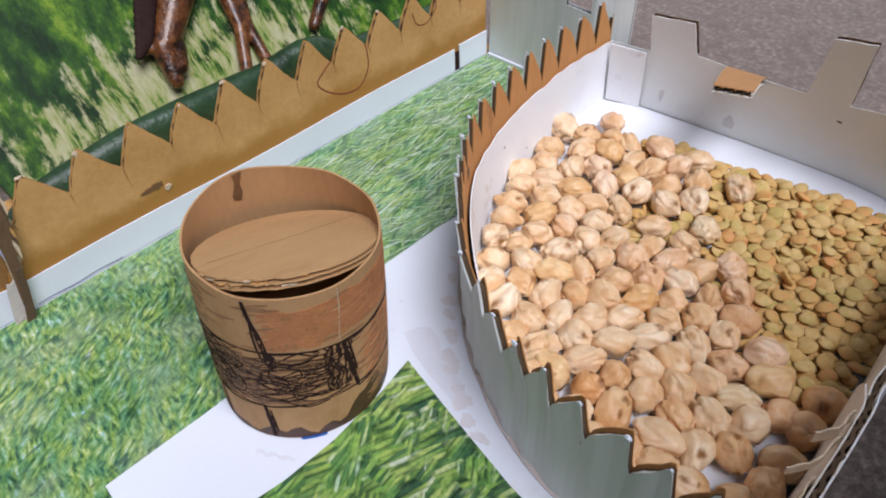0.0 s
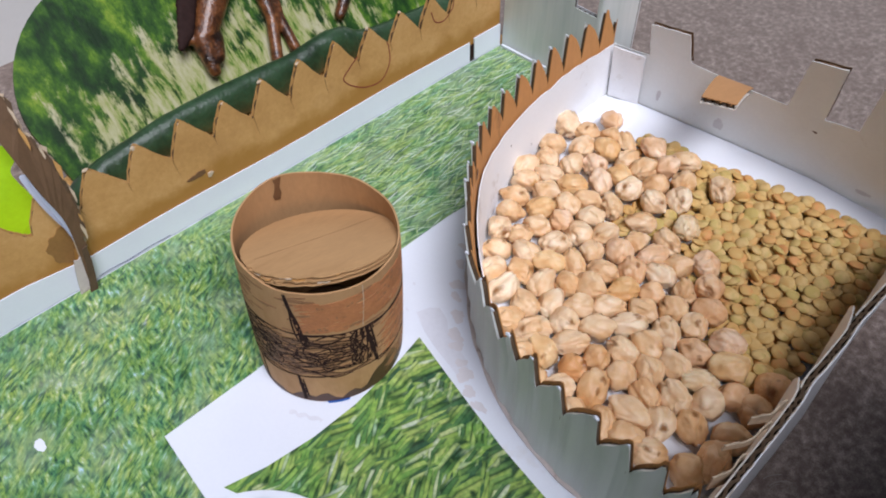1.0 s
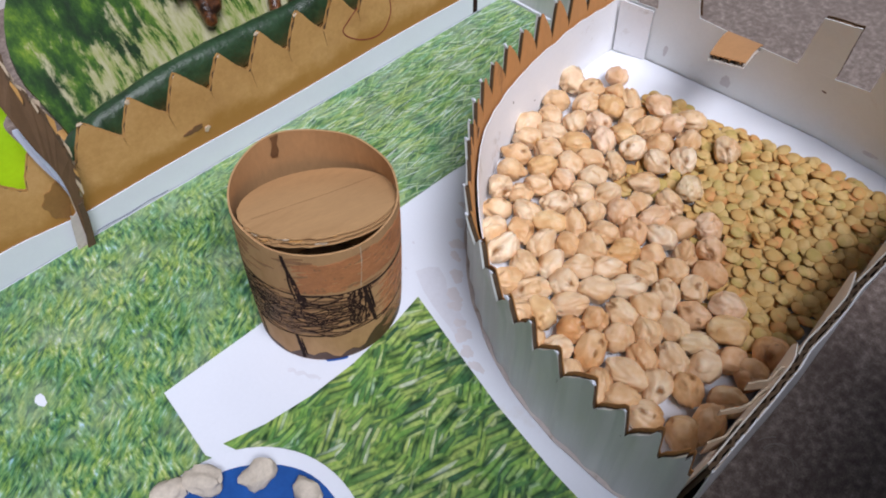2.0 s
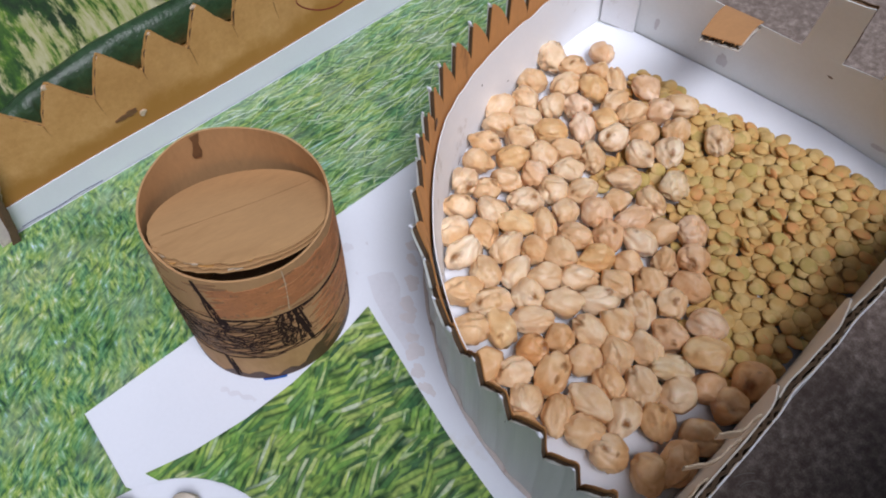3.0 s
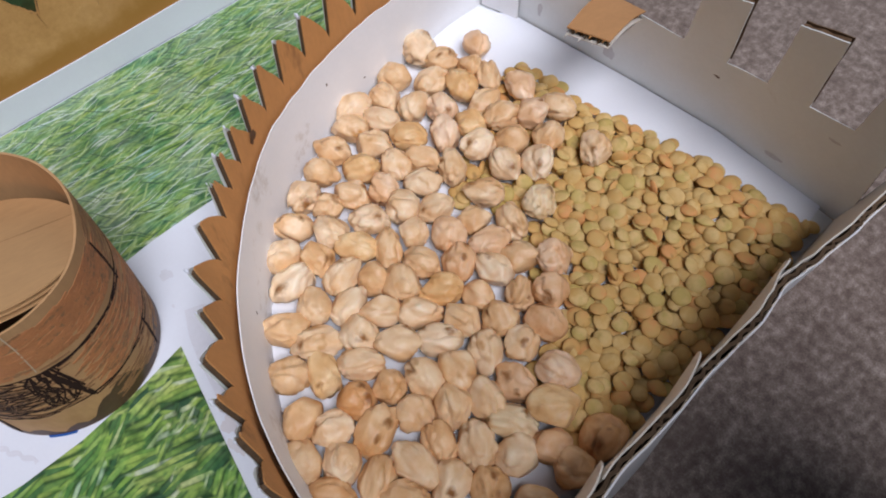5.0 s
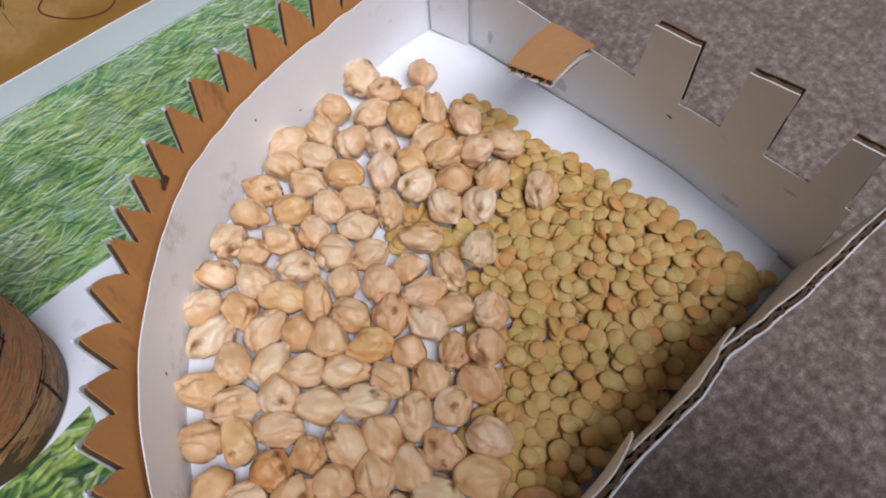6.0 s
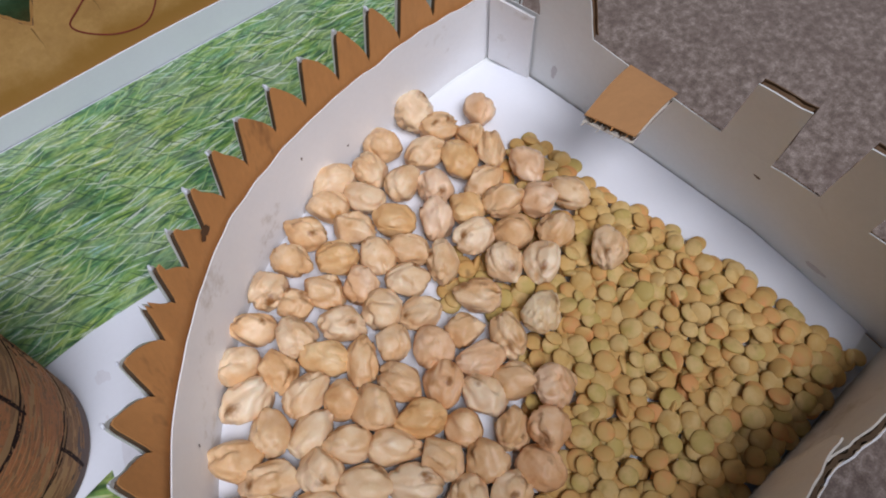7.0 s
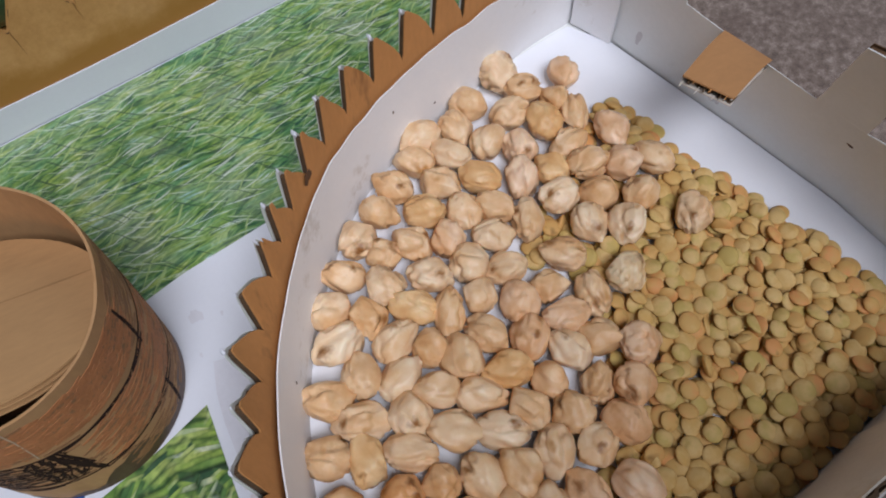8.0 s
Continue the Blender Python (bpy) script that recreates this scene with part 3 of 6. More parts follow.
def ribbon(points, width, frame_of):
    """A pen stroke: a thin raised band along points (a, b), laid on a surface by frame_of."""
    bm = bmesh.new()
    rows = []
    for i, (a, b) in enumerate(points):
        a0, b0 = points[max(0, i - 1)]
        a1, b1 = points[min(len(points) - 1, i + 1)]
        d = Vector((a1 - a0, b1 - b0))
        d = d.normalized() if d.length > 1e-9 else Vector((1, 0))
        w = (width(i / max(1, len(points) - 1)) if callable(width) else width) / 2
        rows.append([bm.verts.new(frame_of(a + s * d.y * w, b - s * d.x * w, c)) for s, c in ((-1, 0.0), (-1, 0.00008), (1, 0.00008), (1, 0.0))])
    for r, s in zip(rows, rows[1:]):
        for i in range(4):
            bm.faces.new((r[i], r[(i + 1) % 4], s[(i + 1) % 4], s[i]))
    bm.faces.new(rows[0])
    bm.faces.new(rows[-1])
    return bm


def joined(bms):
    out = bmesh.new()
    for b in bms:
        me = bpy.data.meshes.new("tmp")
        b.to_mesh(me)
        b.free()
        out.from_mesh(me)
        bpy.data.meshes.remove(me)
    return out


def jag(seed, amount):
    r = random.Random(seed)
    return lambda: r.uniform(-amount, amount)


def blob_outline(x, y, rx, ry, seed, rough=0.15, count=28):
    r = random.Random(seed)
    ph = [r.uniform(0, 6.28) for _ in range(4)]
    pts = []
    for i in range(count):
        a = 2 * math.pi * i / count
        k = 1 + rough * (math.sin(2 * a + ph[0]) + 0.7 * math.sin(3 * a + ph[1]) + 0.5 * math.sin(7 * a + ph[2]))
        pts.append((x + rx * k * math.cos(a), y + ry * k * math.sin(a)))
    return pts


# ---- setting: table, wall, added shade panel, base board, paper ----
table = part("table_top", prism([(-0.36, -0.6), (0.7, -0.6), (0.7, 0.8), (-0.36, 0.8)], -0.03, lambda a, b, c: (a, b, -0.005 + c)), TABLE)
tagged(table, "mottled grey-brown stone-look table top under the model", "table", kind="structure")
wall = part("wall_west", prism([(-0.6, -0.035), (0.05, -0.035), (0.05, 0.25), (-0.6, 0.25)], 0.02, lambda a, b, c: (-0.26 - c, a, b)), WALL_PAINT)
tagged(wall, "plain pale painted wall behind the model", "wall", kind="structure")
# unseen panel, added only to block light from the tray's front
shade_panel = part("wall_east", prism([(-0.55, -0.035), (0.10, -0.035), (0.10, 0.188), (-0.55, 0.188)], 0.02, lambda a, b, c: (0.174 + c, a, b)), SHADE_PANEL)
tagged(shade_panel, "unseen dark panel added to keep light off the tray's front", "wall", kind="structure")
# pale scuffed loops on the table beside the tray
scuffs = thing("chalk_scuff", "pale curled scuff marks on the dark table", "scuff", kind="stuff", at=(0.108, 0.04, -0.005))
rs = random.Random(5)
for i in range(10):
    ra, a0, a1 = rs.uniform(0.0022, 0.0085), rs.uniform(0.2, 2.6), rs.uniform(0.4, 1.3)
    ox, oy = rs.uniform(-0.0012, 0.0012), rs.uniform(-0.0012, 0.0012)
    pts = [(ox + ra * math.cos(a0 + a1 * k / 16) * 1.1, oy - 0.004 + ra * math.sin(a0 + a1 * k / 16)) for k in range(17)]
    part("scuff_line", ribbon(pts, rs.uniform(0.00012, 0.00035), lambda a, b, c: (a, b, 0.00003 + c * 0.2)), CHALK, scuffs)

base = part("base_board", prism([(-0.155, -0.32), (0.0945, -0.32), (0.0945, 0.1515), (0.03, 0.152), (-0.155, 0.146)], 0.0045,
                                lambda a, b, c: (a, b, -0.0049 + c)), KRAFT)
tagged(base, "brown cardboard base board carrying the whole model", "board", kind="structure")
paper = part("ground_paper", prism([(-0.0975, -0.31), (0.0945, -0.31), (0.0945, 0.150), (0.03, 0.1508), (-0.0975, 0.1405)], 0.0003,
                                   lambda a, b, c: (a, b, -0.0004 + c)), WHITE_PAPER)
tagged(paper, "white paper sheet covering the base board, slightly smudged", "paper", kind="structure")

# ---- printed grass sheets ----
edge = [(-0.0265 - 0.0058 * max(0, min(1, (y + 0.04) / 0.05)), y) for y in (-0.0757, -0.06, -0.0436, -0.03, -0.015, 0.0, 0.012, 0.03, 0.045)]
edge += [(-0.0308, 0.06), (-0.0345, 0.1), (-0.0385, 0.1405)]
pond_c, pond_r = (0.0300, -0.0860), 0.0315
arc = [(pond_c[0] + pond_r * math.cos(a), pond_c[1] + pond_r * math.sin(a)) for a in [math.radians(162 + 6 * k) for k in range(12)]]
outline = [(-0.0953, 0.1402)] + [(-0.0953, y) for y in (0.1, 0.03, -0.05, -0.16, -0.30)] + [(0.02, -0.30)] + arc[::-1] + [(-0.0015, -0.0772)] + edge
sheet_a = thing("grass_sheet", "glossy paper printed with green grass, one white chip on it", "grass paper", "grass sheets")
part("sheet", prism(outline, 0.0003, lambda a, b, c: (a, b, c)), GRASS_A, sheet_a)
part("white_chip", prism(blob_outline(-0.049, -0.1027, 0.0022, 0.0015, 4, 0.1), 0.0002, lambda a, b, c: (a, b, 0.0003 + c)), WHITE_PAPER, sheet_a, "small torn white paper chip")
arc2 = [(pond_c[0] + pond_r * math.cos(a), pond_c[1] + pond_r * math.sin(a)) for a in [math.radians(24 + 6 * k) for k in range(22)]]
tri = [(0.0, 0.0), (0.0024, -0.012), (0.0044, -0.030), (0.0042, -0.045), (0.0022, -0.060), (-0.0011, -0.0718)] + arc2[::-1]
tri += [(0.075, -0.074), (0.092, -0.060), (0.094, -0.0150), (0.0800, -0.0132), (0.0667, -0.0122), (0.0437, -0.0091), (0.0199, -0.0043)]
sheet_b = thing("grass_sheet", "glossy paper printed with large blades of grass, cut to a point", "grass paper", "grass sheets")
part("sheet", prism(tri, 0.0003, lambda a, b, c: (a, b, c)), GRASS_B, sheet_b)
sheet_c = thing("grass_sheet", "printed grass paper running past the pond", "grass paper", "grass sheets")
part("sheet", prism([(0.0765, -0.075), (0.094, -0.0605), (0.094, -0.30), (0.022, -0.30), (0.030, -0.118), (0.048, -0.112), (0.060, -0.097)], 0.0003, flat), GRASS_A, sheet_c)

# ---- pond ----
pond = thing("pond", "blue painted paper pond ringed with pale pebbles", "pond", at=(*pond_c, 0))
part("pond_paper", prism([(0.0312 * math.cos(a), 0.0312 * math.sin(a)) for a in [i * 0.1309 for i in range(48)]], 0.0003,
                         lambda a, b, c: (a, b, c)), WHITE_PAPER, pond, "white paper disc")
part("water", prism(blob_outline(0.0015, 0.0, 0.0272, 0.0272, 9, 0.012, 60), 0.0003, lambda a, b, c: (a, b, 0.0004 + c)), POND_BLUE, pond, "deep blue painted water")


def pebble_mesh(seed, sx, sy, sz):
    bm = bmesh.new()
    bmesh.ops.create_icosphere(bm, subdivisions=3, radius=1)
    for v in bm.verts:
        k = 1 + 0.34 * noise.noise(v.co * 1.5 + Vector((seed * 3.1, 0, 0))) + 0.13 * noise.noise(v.co * 4 + Vector((0, seed, 0)))
        v.co = Vector((v.co.x * sx * k, v.co.y * sy * k, (v.co.z * k) * sz))
    return bm


for i, (px, py, s, turn) in enumerate(((0.0062, -0.0812, 0.9, 30), (0.0142, -0.0698, 0.85, 95), (0.0266, -0.0630, 0.72, 10), (0.0020, -0.0900, 0.85, 80),
                                       (0.0040, -0.1010, 0.95, 120), (0.040, -0.0690, 0.85, 20), (0.0490, -0.0770, 0.95, 70), (0.053, -0.090, 0.9, 100))):
    st = part("pebble", pebble_mesh(i, 0.0062 * s, 0.0042 * s, 0.0036 * s), PEBBLE, None, "", True)
    tagged(st, "pale tan rounded pebble at the pond's edge", "pebble", "pond pebbles")
    st.matrix_basis = pose(px, py, 0.0036 * s, 0, 0, turn)

# ---- smudges on the white path ----
for pts in ([(-0.0081, 0.0062), (-0.0065, 0.0105), (-0.0040, 0.0128), (0.0010, 0.0112), (0.0052, 0.0080), (0.0100, 0.0066), (0.0160, 0.0046), (0.0222, 0.0012), (0.0204, -0.0018), (0.0140, -0.0004), (0.0062, 0.0010), (-0.0010, 0.0030)],
            blob_outline(-0.0205, 0.0085, 0.0020, 0.0014, 6, 0.2), blob_outline(-0.0112, 0.0048, 0.0005, 0.0004, 7, 0.2), blob_outline(-0.0175, 0.0138, 0.0006, 0.0004, 9, 0.2)):
    sm = part("smudge", prism(pts, 0.00006, lambda a, b, c: (a, b, -0.0001 + c)), GREY_SMUDGE)
    tagged(sm, "faint grey patch on the white paper path", "smudge", "paper smudges")
squiggle = spline([(-0.0076, -0.0452), (-0.0062, -0.0440), (-0.0048, -0.0440), (-0.0034, -0.0424), (-0.0016, -0.0420), (0.0001, -0.0405), (0.0016, -0.0402)], 5)
sm = part("smudge", ribbon([(q.x, q.y) for q in squiggle], lambda f: 0.0011 + 0.0004 * math.sin(f * 19), lambda a, b, c: (a, b, -0.00006 + c)), GREY_SMUDGE)
tagged(sm, "faint grey rubbed pencil squiggle on the white paper path", "smudge", "paper smudges")
rg = random.Random(27)
for k in range(11):
    f = k / 10
    sm = part("grime", prism(blob_outline(-0.0165 + 0.046 * f + rg.uniform(-0.001, 0.001), 0.0372 - 0.041 * f + 0.0070 * f * (1 - f) * -4 + rg.uniform(-0.001, 0.001),
                                          rg.uniform(0.0014, 0.0030), rg.uniform(0.0012, 0.0026), 60 + k, 0.2), 0.00005, lambda a, b, c, k=k: (a, b, -0.00009 + 0.00001 * k + c)), GRIME)
    tagged(sm, "pinkish grey grime on the paper along the tray's foot", "grime", "paper smudges")

# ---- cardboard fence ----
FENCE_X, Y0 = -0.0965, -0.16
PITCH = 0.01638
fence_way = Way([(FENCE_X, Y0), (FENCE_X, 0.1400)], 1)
rf = random.Random(11)
pairs = []
y = -0.0488 - PITCH * 7
while y < 0.150:
    tip = 0.0412 + rf.uniform(-0.0008, 0.0008)
    low = 0.0293 + rf.uniform(-0.0008, 0.0008)
    pairs += [(y - 0.0064 - Y0, 0.0293 + rf.uniform(-0.0006, 0.0006)), (y - 0.0050 - Y0, 0.0330), (y - 0.0012 - Y0, tip - 0.0012), (y - Y0, tip),
              (y + 0.0010 - Y0, tip - 0.0007), (y + 0.0055 - Y0, low + 0.0048 + rf.uniform(-0.0005, 0.0005)), (y + 0.0094 - Y0, low)]
    y += PITCH
pairs = [q for q in pairs if q[0] >= 0]
fence_h, fence_s = steps_profile(pairs)
fence = thing("cardboard_fence", "brown corrugated card fence with pointed teeth and white foot strip", "fence", at=(0, 0, 0))
frayed = lambda u: fence_h(u) + 0.00035 * noise.noise((u * 700, 3, 0)) + 0.00025 * noise.noise((u * 1900, 7, 0))
board(fence, "fence_face", fence_way, frayed, fence_s, 0.0019, FENCE_CARD, KRAFT, label="brown toothed card, golden with glue along the foot", core_card=SHADED_FLUTE, step=0.0005)
rw = random.Random(52)
for k in range(12):
    yk = -0.0488 + PITCH * k
    fleck = part("torn_tip", pebble_mesh(70 + k, 0.0005, rw.uniform(0.0006, 0.0012), rw.uniform(0.0005, 0.0010)), PALE_KRAFT, fence, "pale frayed tip")
    fleck.location = (FENCE_X - rw.uniform(0.0003, 0.0012), yk - rw.uniform(0.0, 0.0008), 0.0408 + rw.uniform(-0.0008, 0.0002))


def strip_top(u):
    return 0.0106 + 0.0028 * max(0.0, min(1.0, (-0.062 - (u + Y0)) / 0.02)) + 0.0004 * math.sin(u * 60)


strip_way = Way([(FENCE_X, Y0), (FENCE_X, 0.1200)], 1)
part("foot_strip", sheet(strip_way, marks([], 0.004, strip_way.length), 0.0004, strip_top, -0.0007, -0.0002), WHITE_PAPER, fence, "white card strip")
strip_end = Way([(FENCE_X, 0.1228), (FENCE_X, 0.1398)], 1)
part("foot_strip", sheet(strip_end, marks([], 0.004, strip_end.length), 0.0004, 0.0112, -0.0009, -0.0002), WHITE_PAPER, fence, "white card strip")
# black strip painted where a dark gap parts the foot strips
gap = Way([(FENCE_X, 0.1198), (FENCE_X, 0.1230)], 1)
part("gap_edge", sheet(gap, marks([], 0.001, gap.length), 0.0004, 0.0085, -0.0006, -0.0002), INK_AND_GAP, fence, "black strip painted for the dark gap between the strips")
face = lambda a, b, c: (FENCE_X - 0.0 + 0.00005 + c, a, b)
# creases are dark ribbons, their shade put into colour
rk = random.Random(4)
for k in range(14):
    yk = -0.0488 + PITCH * (k - 1) + 0.0094 - PITCH * 0 + rk.uniform(-0.0003, 0.0003)
    if yk > 0.136:
        break
    ln = rk.uniform(0.003, 0.009)
    line = [(yk + 0.0005 * i / 5 + rk.uniform(-0.00015, 0.00015), 0.0296 - ln * i / 5) for i in range(6)]
    part("crease", ribbon(line, lambda f: 0.00030 * (1.1 - f), face), STAIN_CREASE_CARD, fence, "short dark line painted for a crease below a notch")
loop = spline([(0.0585, 0.0318), (0.0540, 0.0285), (0.0507, 0.0253), (0.0537, 0.0209), (0.0610, 0.0164), (0.0690, 0.0157), (0.0740, 0.0215), (0.0743, 0.0287), (0.0735, 0.0315)], 10)
part("pen_loop", ribbon([(p.x, p.y) for p in loop], 0.00045, face), RED_INK, fence, "dark red pen line")
pen = [(-0.0610 + 0.0025 * k, 0.0012 + 0.0002 * math.sin(k)) for k in range(12)]
part("pen_line", ribbon(pen, 0.0003, lambda a, b, c: (FENCE_X + 0.00075 + c, a, b)), PEN_BLUE, fence, "thin blue-grey pen line on the foot strip")
loop2 = spline([(0.098, 0.034), (0.100, 0.029), (0.105, 0.0275), (0.110, 0.031), (0.111, 0.035)], 8)
part("pen_loop", ribbon([(p.x, p.y) for p in loop2], 0.0004, face), RED_INK, fence, "dark red pen line")
part("torn_patch", prism(blob_outline(-0.0165, 0.0185, 0.0030, 0.0012, 21, 0.25), 0.0003, lambda a, b, c: (FENCE_X + c, a, b)), BROWN_WASH, fence, "torn darker patch")
part("glue_blob", prism(blob_outline(-0.0120, 0.0165, 0.0011, 0.0009, 22, 0.2), 0.0006, lambda a, b, c: (FENCE_X + c, a, b)), PALE_KRAFT, fence, "dried glue blob")
part("torn_patch", prism(blob_outline(-0.0660, 0.0200, 0.0048, 0.0062, 23, 0.2), 0.0003, lambda a, b, c: (FENCE_X + c, a, b)), STAIN_CREASE_CARD, fence, "torn darker patch")

# ---- upright torn card post ----
post = thing("card_post", "torn strip of corrugated card upright by the fence, coloured as if shaded", "cardboard post", at=(-0.0935, -0.0640, 0))
jp = jag(7, 0.0005)
right_edge = [(0.0000, 0.0), (0.0026, 0.0120), (0.0036, 0.0190), (0.0053, 0.0245), (0.0067, 0.0300), (0.0076, 0.0400), (0.0077, 0.0490), (0.0064, 0.0560),
              (0.0050, 0.0620), (0.0056, 0.0680), (0.0050, 0.0718)]
fine_edge = [(p.x + jp(), p.y + jp()) for p in spline(right_edge, 5)]
fine_edge[0] = (0.0002, 0.0003)
left_edge = [(-0.0026, 0.0738), (-0.0023, 0.0660), (-0.0012, 0.0562), (-0.0002, 0.0443), (0.0017, 0.0330), (0.0016, 0.0240), (0.0006, 0.0150), (-0.0004, 0.0080), (-0.0013, 0.0003)]
post_out = fine_edge + [(0.0021, 0.0742)] + [(p.x, p.y) for p in spline(left_edge, 4)]
bow = lambda b: -6.0 * max(0.0, b - 0.03) ** 2
# the post's shade is put into its face colour
part("front_liner", prism(post_out, 0.0004, lambda a, b, c: (0.0006 + c + bow(b), a, b)), SHADED_KRAFT, post, "card face, coloured dark as if in shade")
part("core", prism([(a - 0.0005 if i < len(fine_edge) else a + 0.0003, b) for i, (a, b) in enumerate(post_out)], 0.0014,
                   lambda a, b, c: (-0.0009 + c + bow(b), a, b)), SHADED_FLUTE, post, "torn fluting, coloured dark as if in shade")
part("back_liner", prism([(a + (0.0007 + jp() if i < len(fine_edge) else 0.0), b) for i, (a, b) in enumerate(post_out)], 0.0003,
                         lambda a, b, c: (-0.0013 + c + bow(b), a, b)), PALE_KRAFT, post, "pale torn back liner")
rp = random.Random(19)
for i in range(14):
    k = 16 + i * (len(fine_edge) - 18) // 14
    a, b = fine_edge[k]
    w, t = rp.uniform(0.0003, 0.0008), rp.uniform(0.0022, 0.0048)
    lift = rp.uniform(0.0009, 0.0016)
    bm = prism([(a - w, b - t), (a - w * 0.2, b - t * 0.7), (a + rp.uniform(0.0, 0.0007), b), (a - w * 0.4, b + t * rp.uniform(0.5, 1.0)), (a - w * 1.1, b + t * 0.3)], 0.0003,
               lambda p, q, c: (lift + c + bow(q) + 0.25 * (p - a), p, q))
    part("torn_fibre", bm, (PALE_KRAFT, SHADED_FLUTE, KRAFT, SHADED_FLUTE)[i % 4], post, "torn paper fibre")
curl = [(-0.0006, 0.0500), (-0.0024, 0.0500), (-0.0023, 0.0460), (-0.0017, 0.0400), (-0.0004, 0.0330), (0.0008, 0.0280), (0.0015, 0.0215), (0.0024, 0.0175), (0.0018, 0.0240),
        (0.0020, 0.0330), (0.0002, 0.0443)]
part("peeled_paper", prism([(p.x, p.y) for p in spline(curl, 4)], 0.0003, lambda a, b, c: (-0.0002 + c + 1.1 * bow(b), a, b)), SHADED_PEEL, post, "peeled bluish white paper, toned darker as partly shaded")
part("foot_tear", prism([(-0.0050, 0.0003), (-0.0006, 0.0003), (0.0006, 0.0060), (0.0014, 0.0120), (0.0012, 0.0152), (-0.0006, 0.0140), (-0.0016, 0.0146), (-0.0028, 0.0105), (-0.0038, 0.0060)], 0.0005,
                          lambda a, b, c: (-0.0004 + c, a, b)), DIRT, post, "grey torn paper foot")
# dark strip laid on the post's foot to paint the fold's shade
part("torn_rim", prism([(0.0004, 0.0003), (0.0016, 0.0055), (0.0030, 0.0125), (0.0036, 0.0190), (0.0020, 0.0185), (0.0010, 0.0120), (-0.0006, 0.0060), (-0.0022, 0.0003)], 0.0006, lambda a, b, c: (0.0011 + c, a, b)), SHADED_FLUTE, post, "dark strip painted for the fold's shade at the foot")

# ---- lime leaf behind the fence ----
leaf_pts = spline([(-0.0659, 0.0535), (-0.0627, 0.0512), (-0.0630, 0.0480), (-0.0664, 0.0446), (-0.0662, 0.0400), (-0.0650, 0.0340), (-0.0660, 0.0280), (-0.0720, 0.0180),
                   (-0.0800, 0.0100), (-0.0930, 0.0130), (-0.0990, 0.0300), (-0.0930, 0.0480), (-0.0800, 0.0570), (-0.0700, 0.0560)], 6)
leaf = thing("leaf_cutout", "bright lime green leaf cut-out standing behind the fence", "leaf", at=(-0.1085, -0.080, 0.0))
part("leaf_blade", prism([(p.x + 0.080, p.y) for p in leaf_pts], 0.0006, lambda a, b, c: (c - 0.10 * (b - 0.03) ** 2 * 30, a, b)), LIME, leaf, "", False)
part("stalk", prism([(-0.004, -0.0), (0.0, -0.0), (0.0, 0.014), (-0.004, 0.014)], 0.0008, lambda a, b, c: (c - 0.0028, a, b)), LIME, leaf)

# ---- painted relief plaque behind the fence ----
PL0, PL_UP, PL_OUT = Vector((-0.1500, 0, 0.010)), Vector((-0.632, 0, 0.775)), Vector((0.775, 0, 0.632))
on_plaque = lambda a, b, c: PL0 + Vector((0, a, 0)) + PL_UP * b + PL_OUT * c
plaque = thing("relief_plaque", "green and cream painted plaque leaning behind the card fence", "plaque", at=(-0.15, 0.05, 0))
plaque_shift = Vector((0.15, -0.05, 0))
local = lambda a, b, c: on_plaque(a, b, c) + plaque_shift
left = [(0.007 - 0.056 * math.cos(t), 0.014 + 0.047 * math.sin(t)) for t in [k * math.pi / 28 for k in range(0, 15)]]
outl = left + [(0.06, 0.068), (0.12, 0.070), (0.16, 0.060), (0.175, 0.030), (0.175, -0.013), (0.10, -0.013), (-0.02, -0.013), (-0.046, -0.008)]
part("panel", prism(outl, -0.004, local), PLAQUE, plaque, "streaky green and cream paint")
ridge = spline([(-0.058, -0.002), (-0.048, 0.0070), (-0.037, 0.0113), (-0.028, 0.0131), (-0.002, 0.0165), (0.030, 0.0167), (0.0545, 0.0160), (0.071, 0.0181), (0.083, 0.0165),
                (0.095, 0.0100), (0.125, 0.0070), (0.170, 0.0060)], 8)
bm = bmesh.new()
rings = []
for i, p in enumerate(ridge):
    k = 1 + 0.10 * math.sin(i * 0.9) + 0.06 * math.sin(i * 2.3)
    rings.append([bm.verts.new(Vector((-0.1385 + 0.0055 * k * math.sin(a), p.x, p.y - 0.0085 + 0.0085 * math.cos(a))) + plaque_shift) for a in [j * math.pi / 8 for j in range(16)]])
for r, s in zip(rings, rings[1:]):
    for i in range(16):
        bm.faces.new((r[i], r[(i + 1) % 16], s[(i + 1) % 16], s[i]))
bm.faces.new(rings[0])
bm.faces.new(rings[-1])
part("rim", bm, PLAQUE_RIM, plaque, "dark green glossy raised rim", True)


def limb(a, b, ra, rb, steps=9):
    """A tapered rounded bar between two places."""
    out = []
    for k in range(steps):
        f = k / (steps - 1)
        bm = bmesh.new()
        bmesh.ops.create_icosphere(bm, subdivisions=2, radius=ra + (rb - ra) * f, matrix=Matrix.Translation(Vector(a).lerp(Vector(b), f)))
        out.append(bm)
    return joined(out)


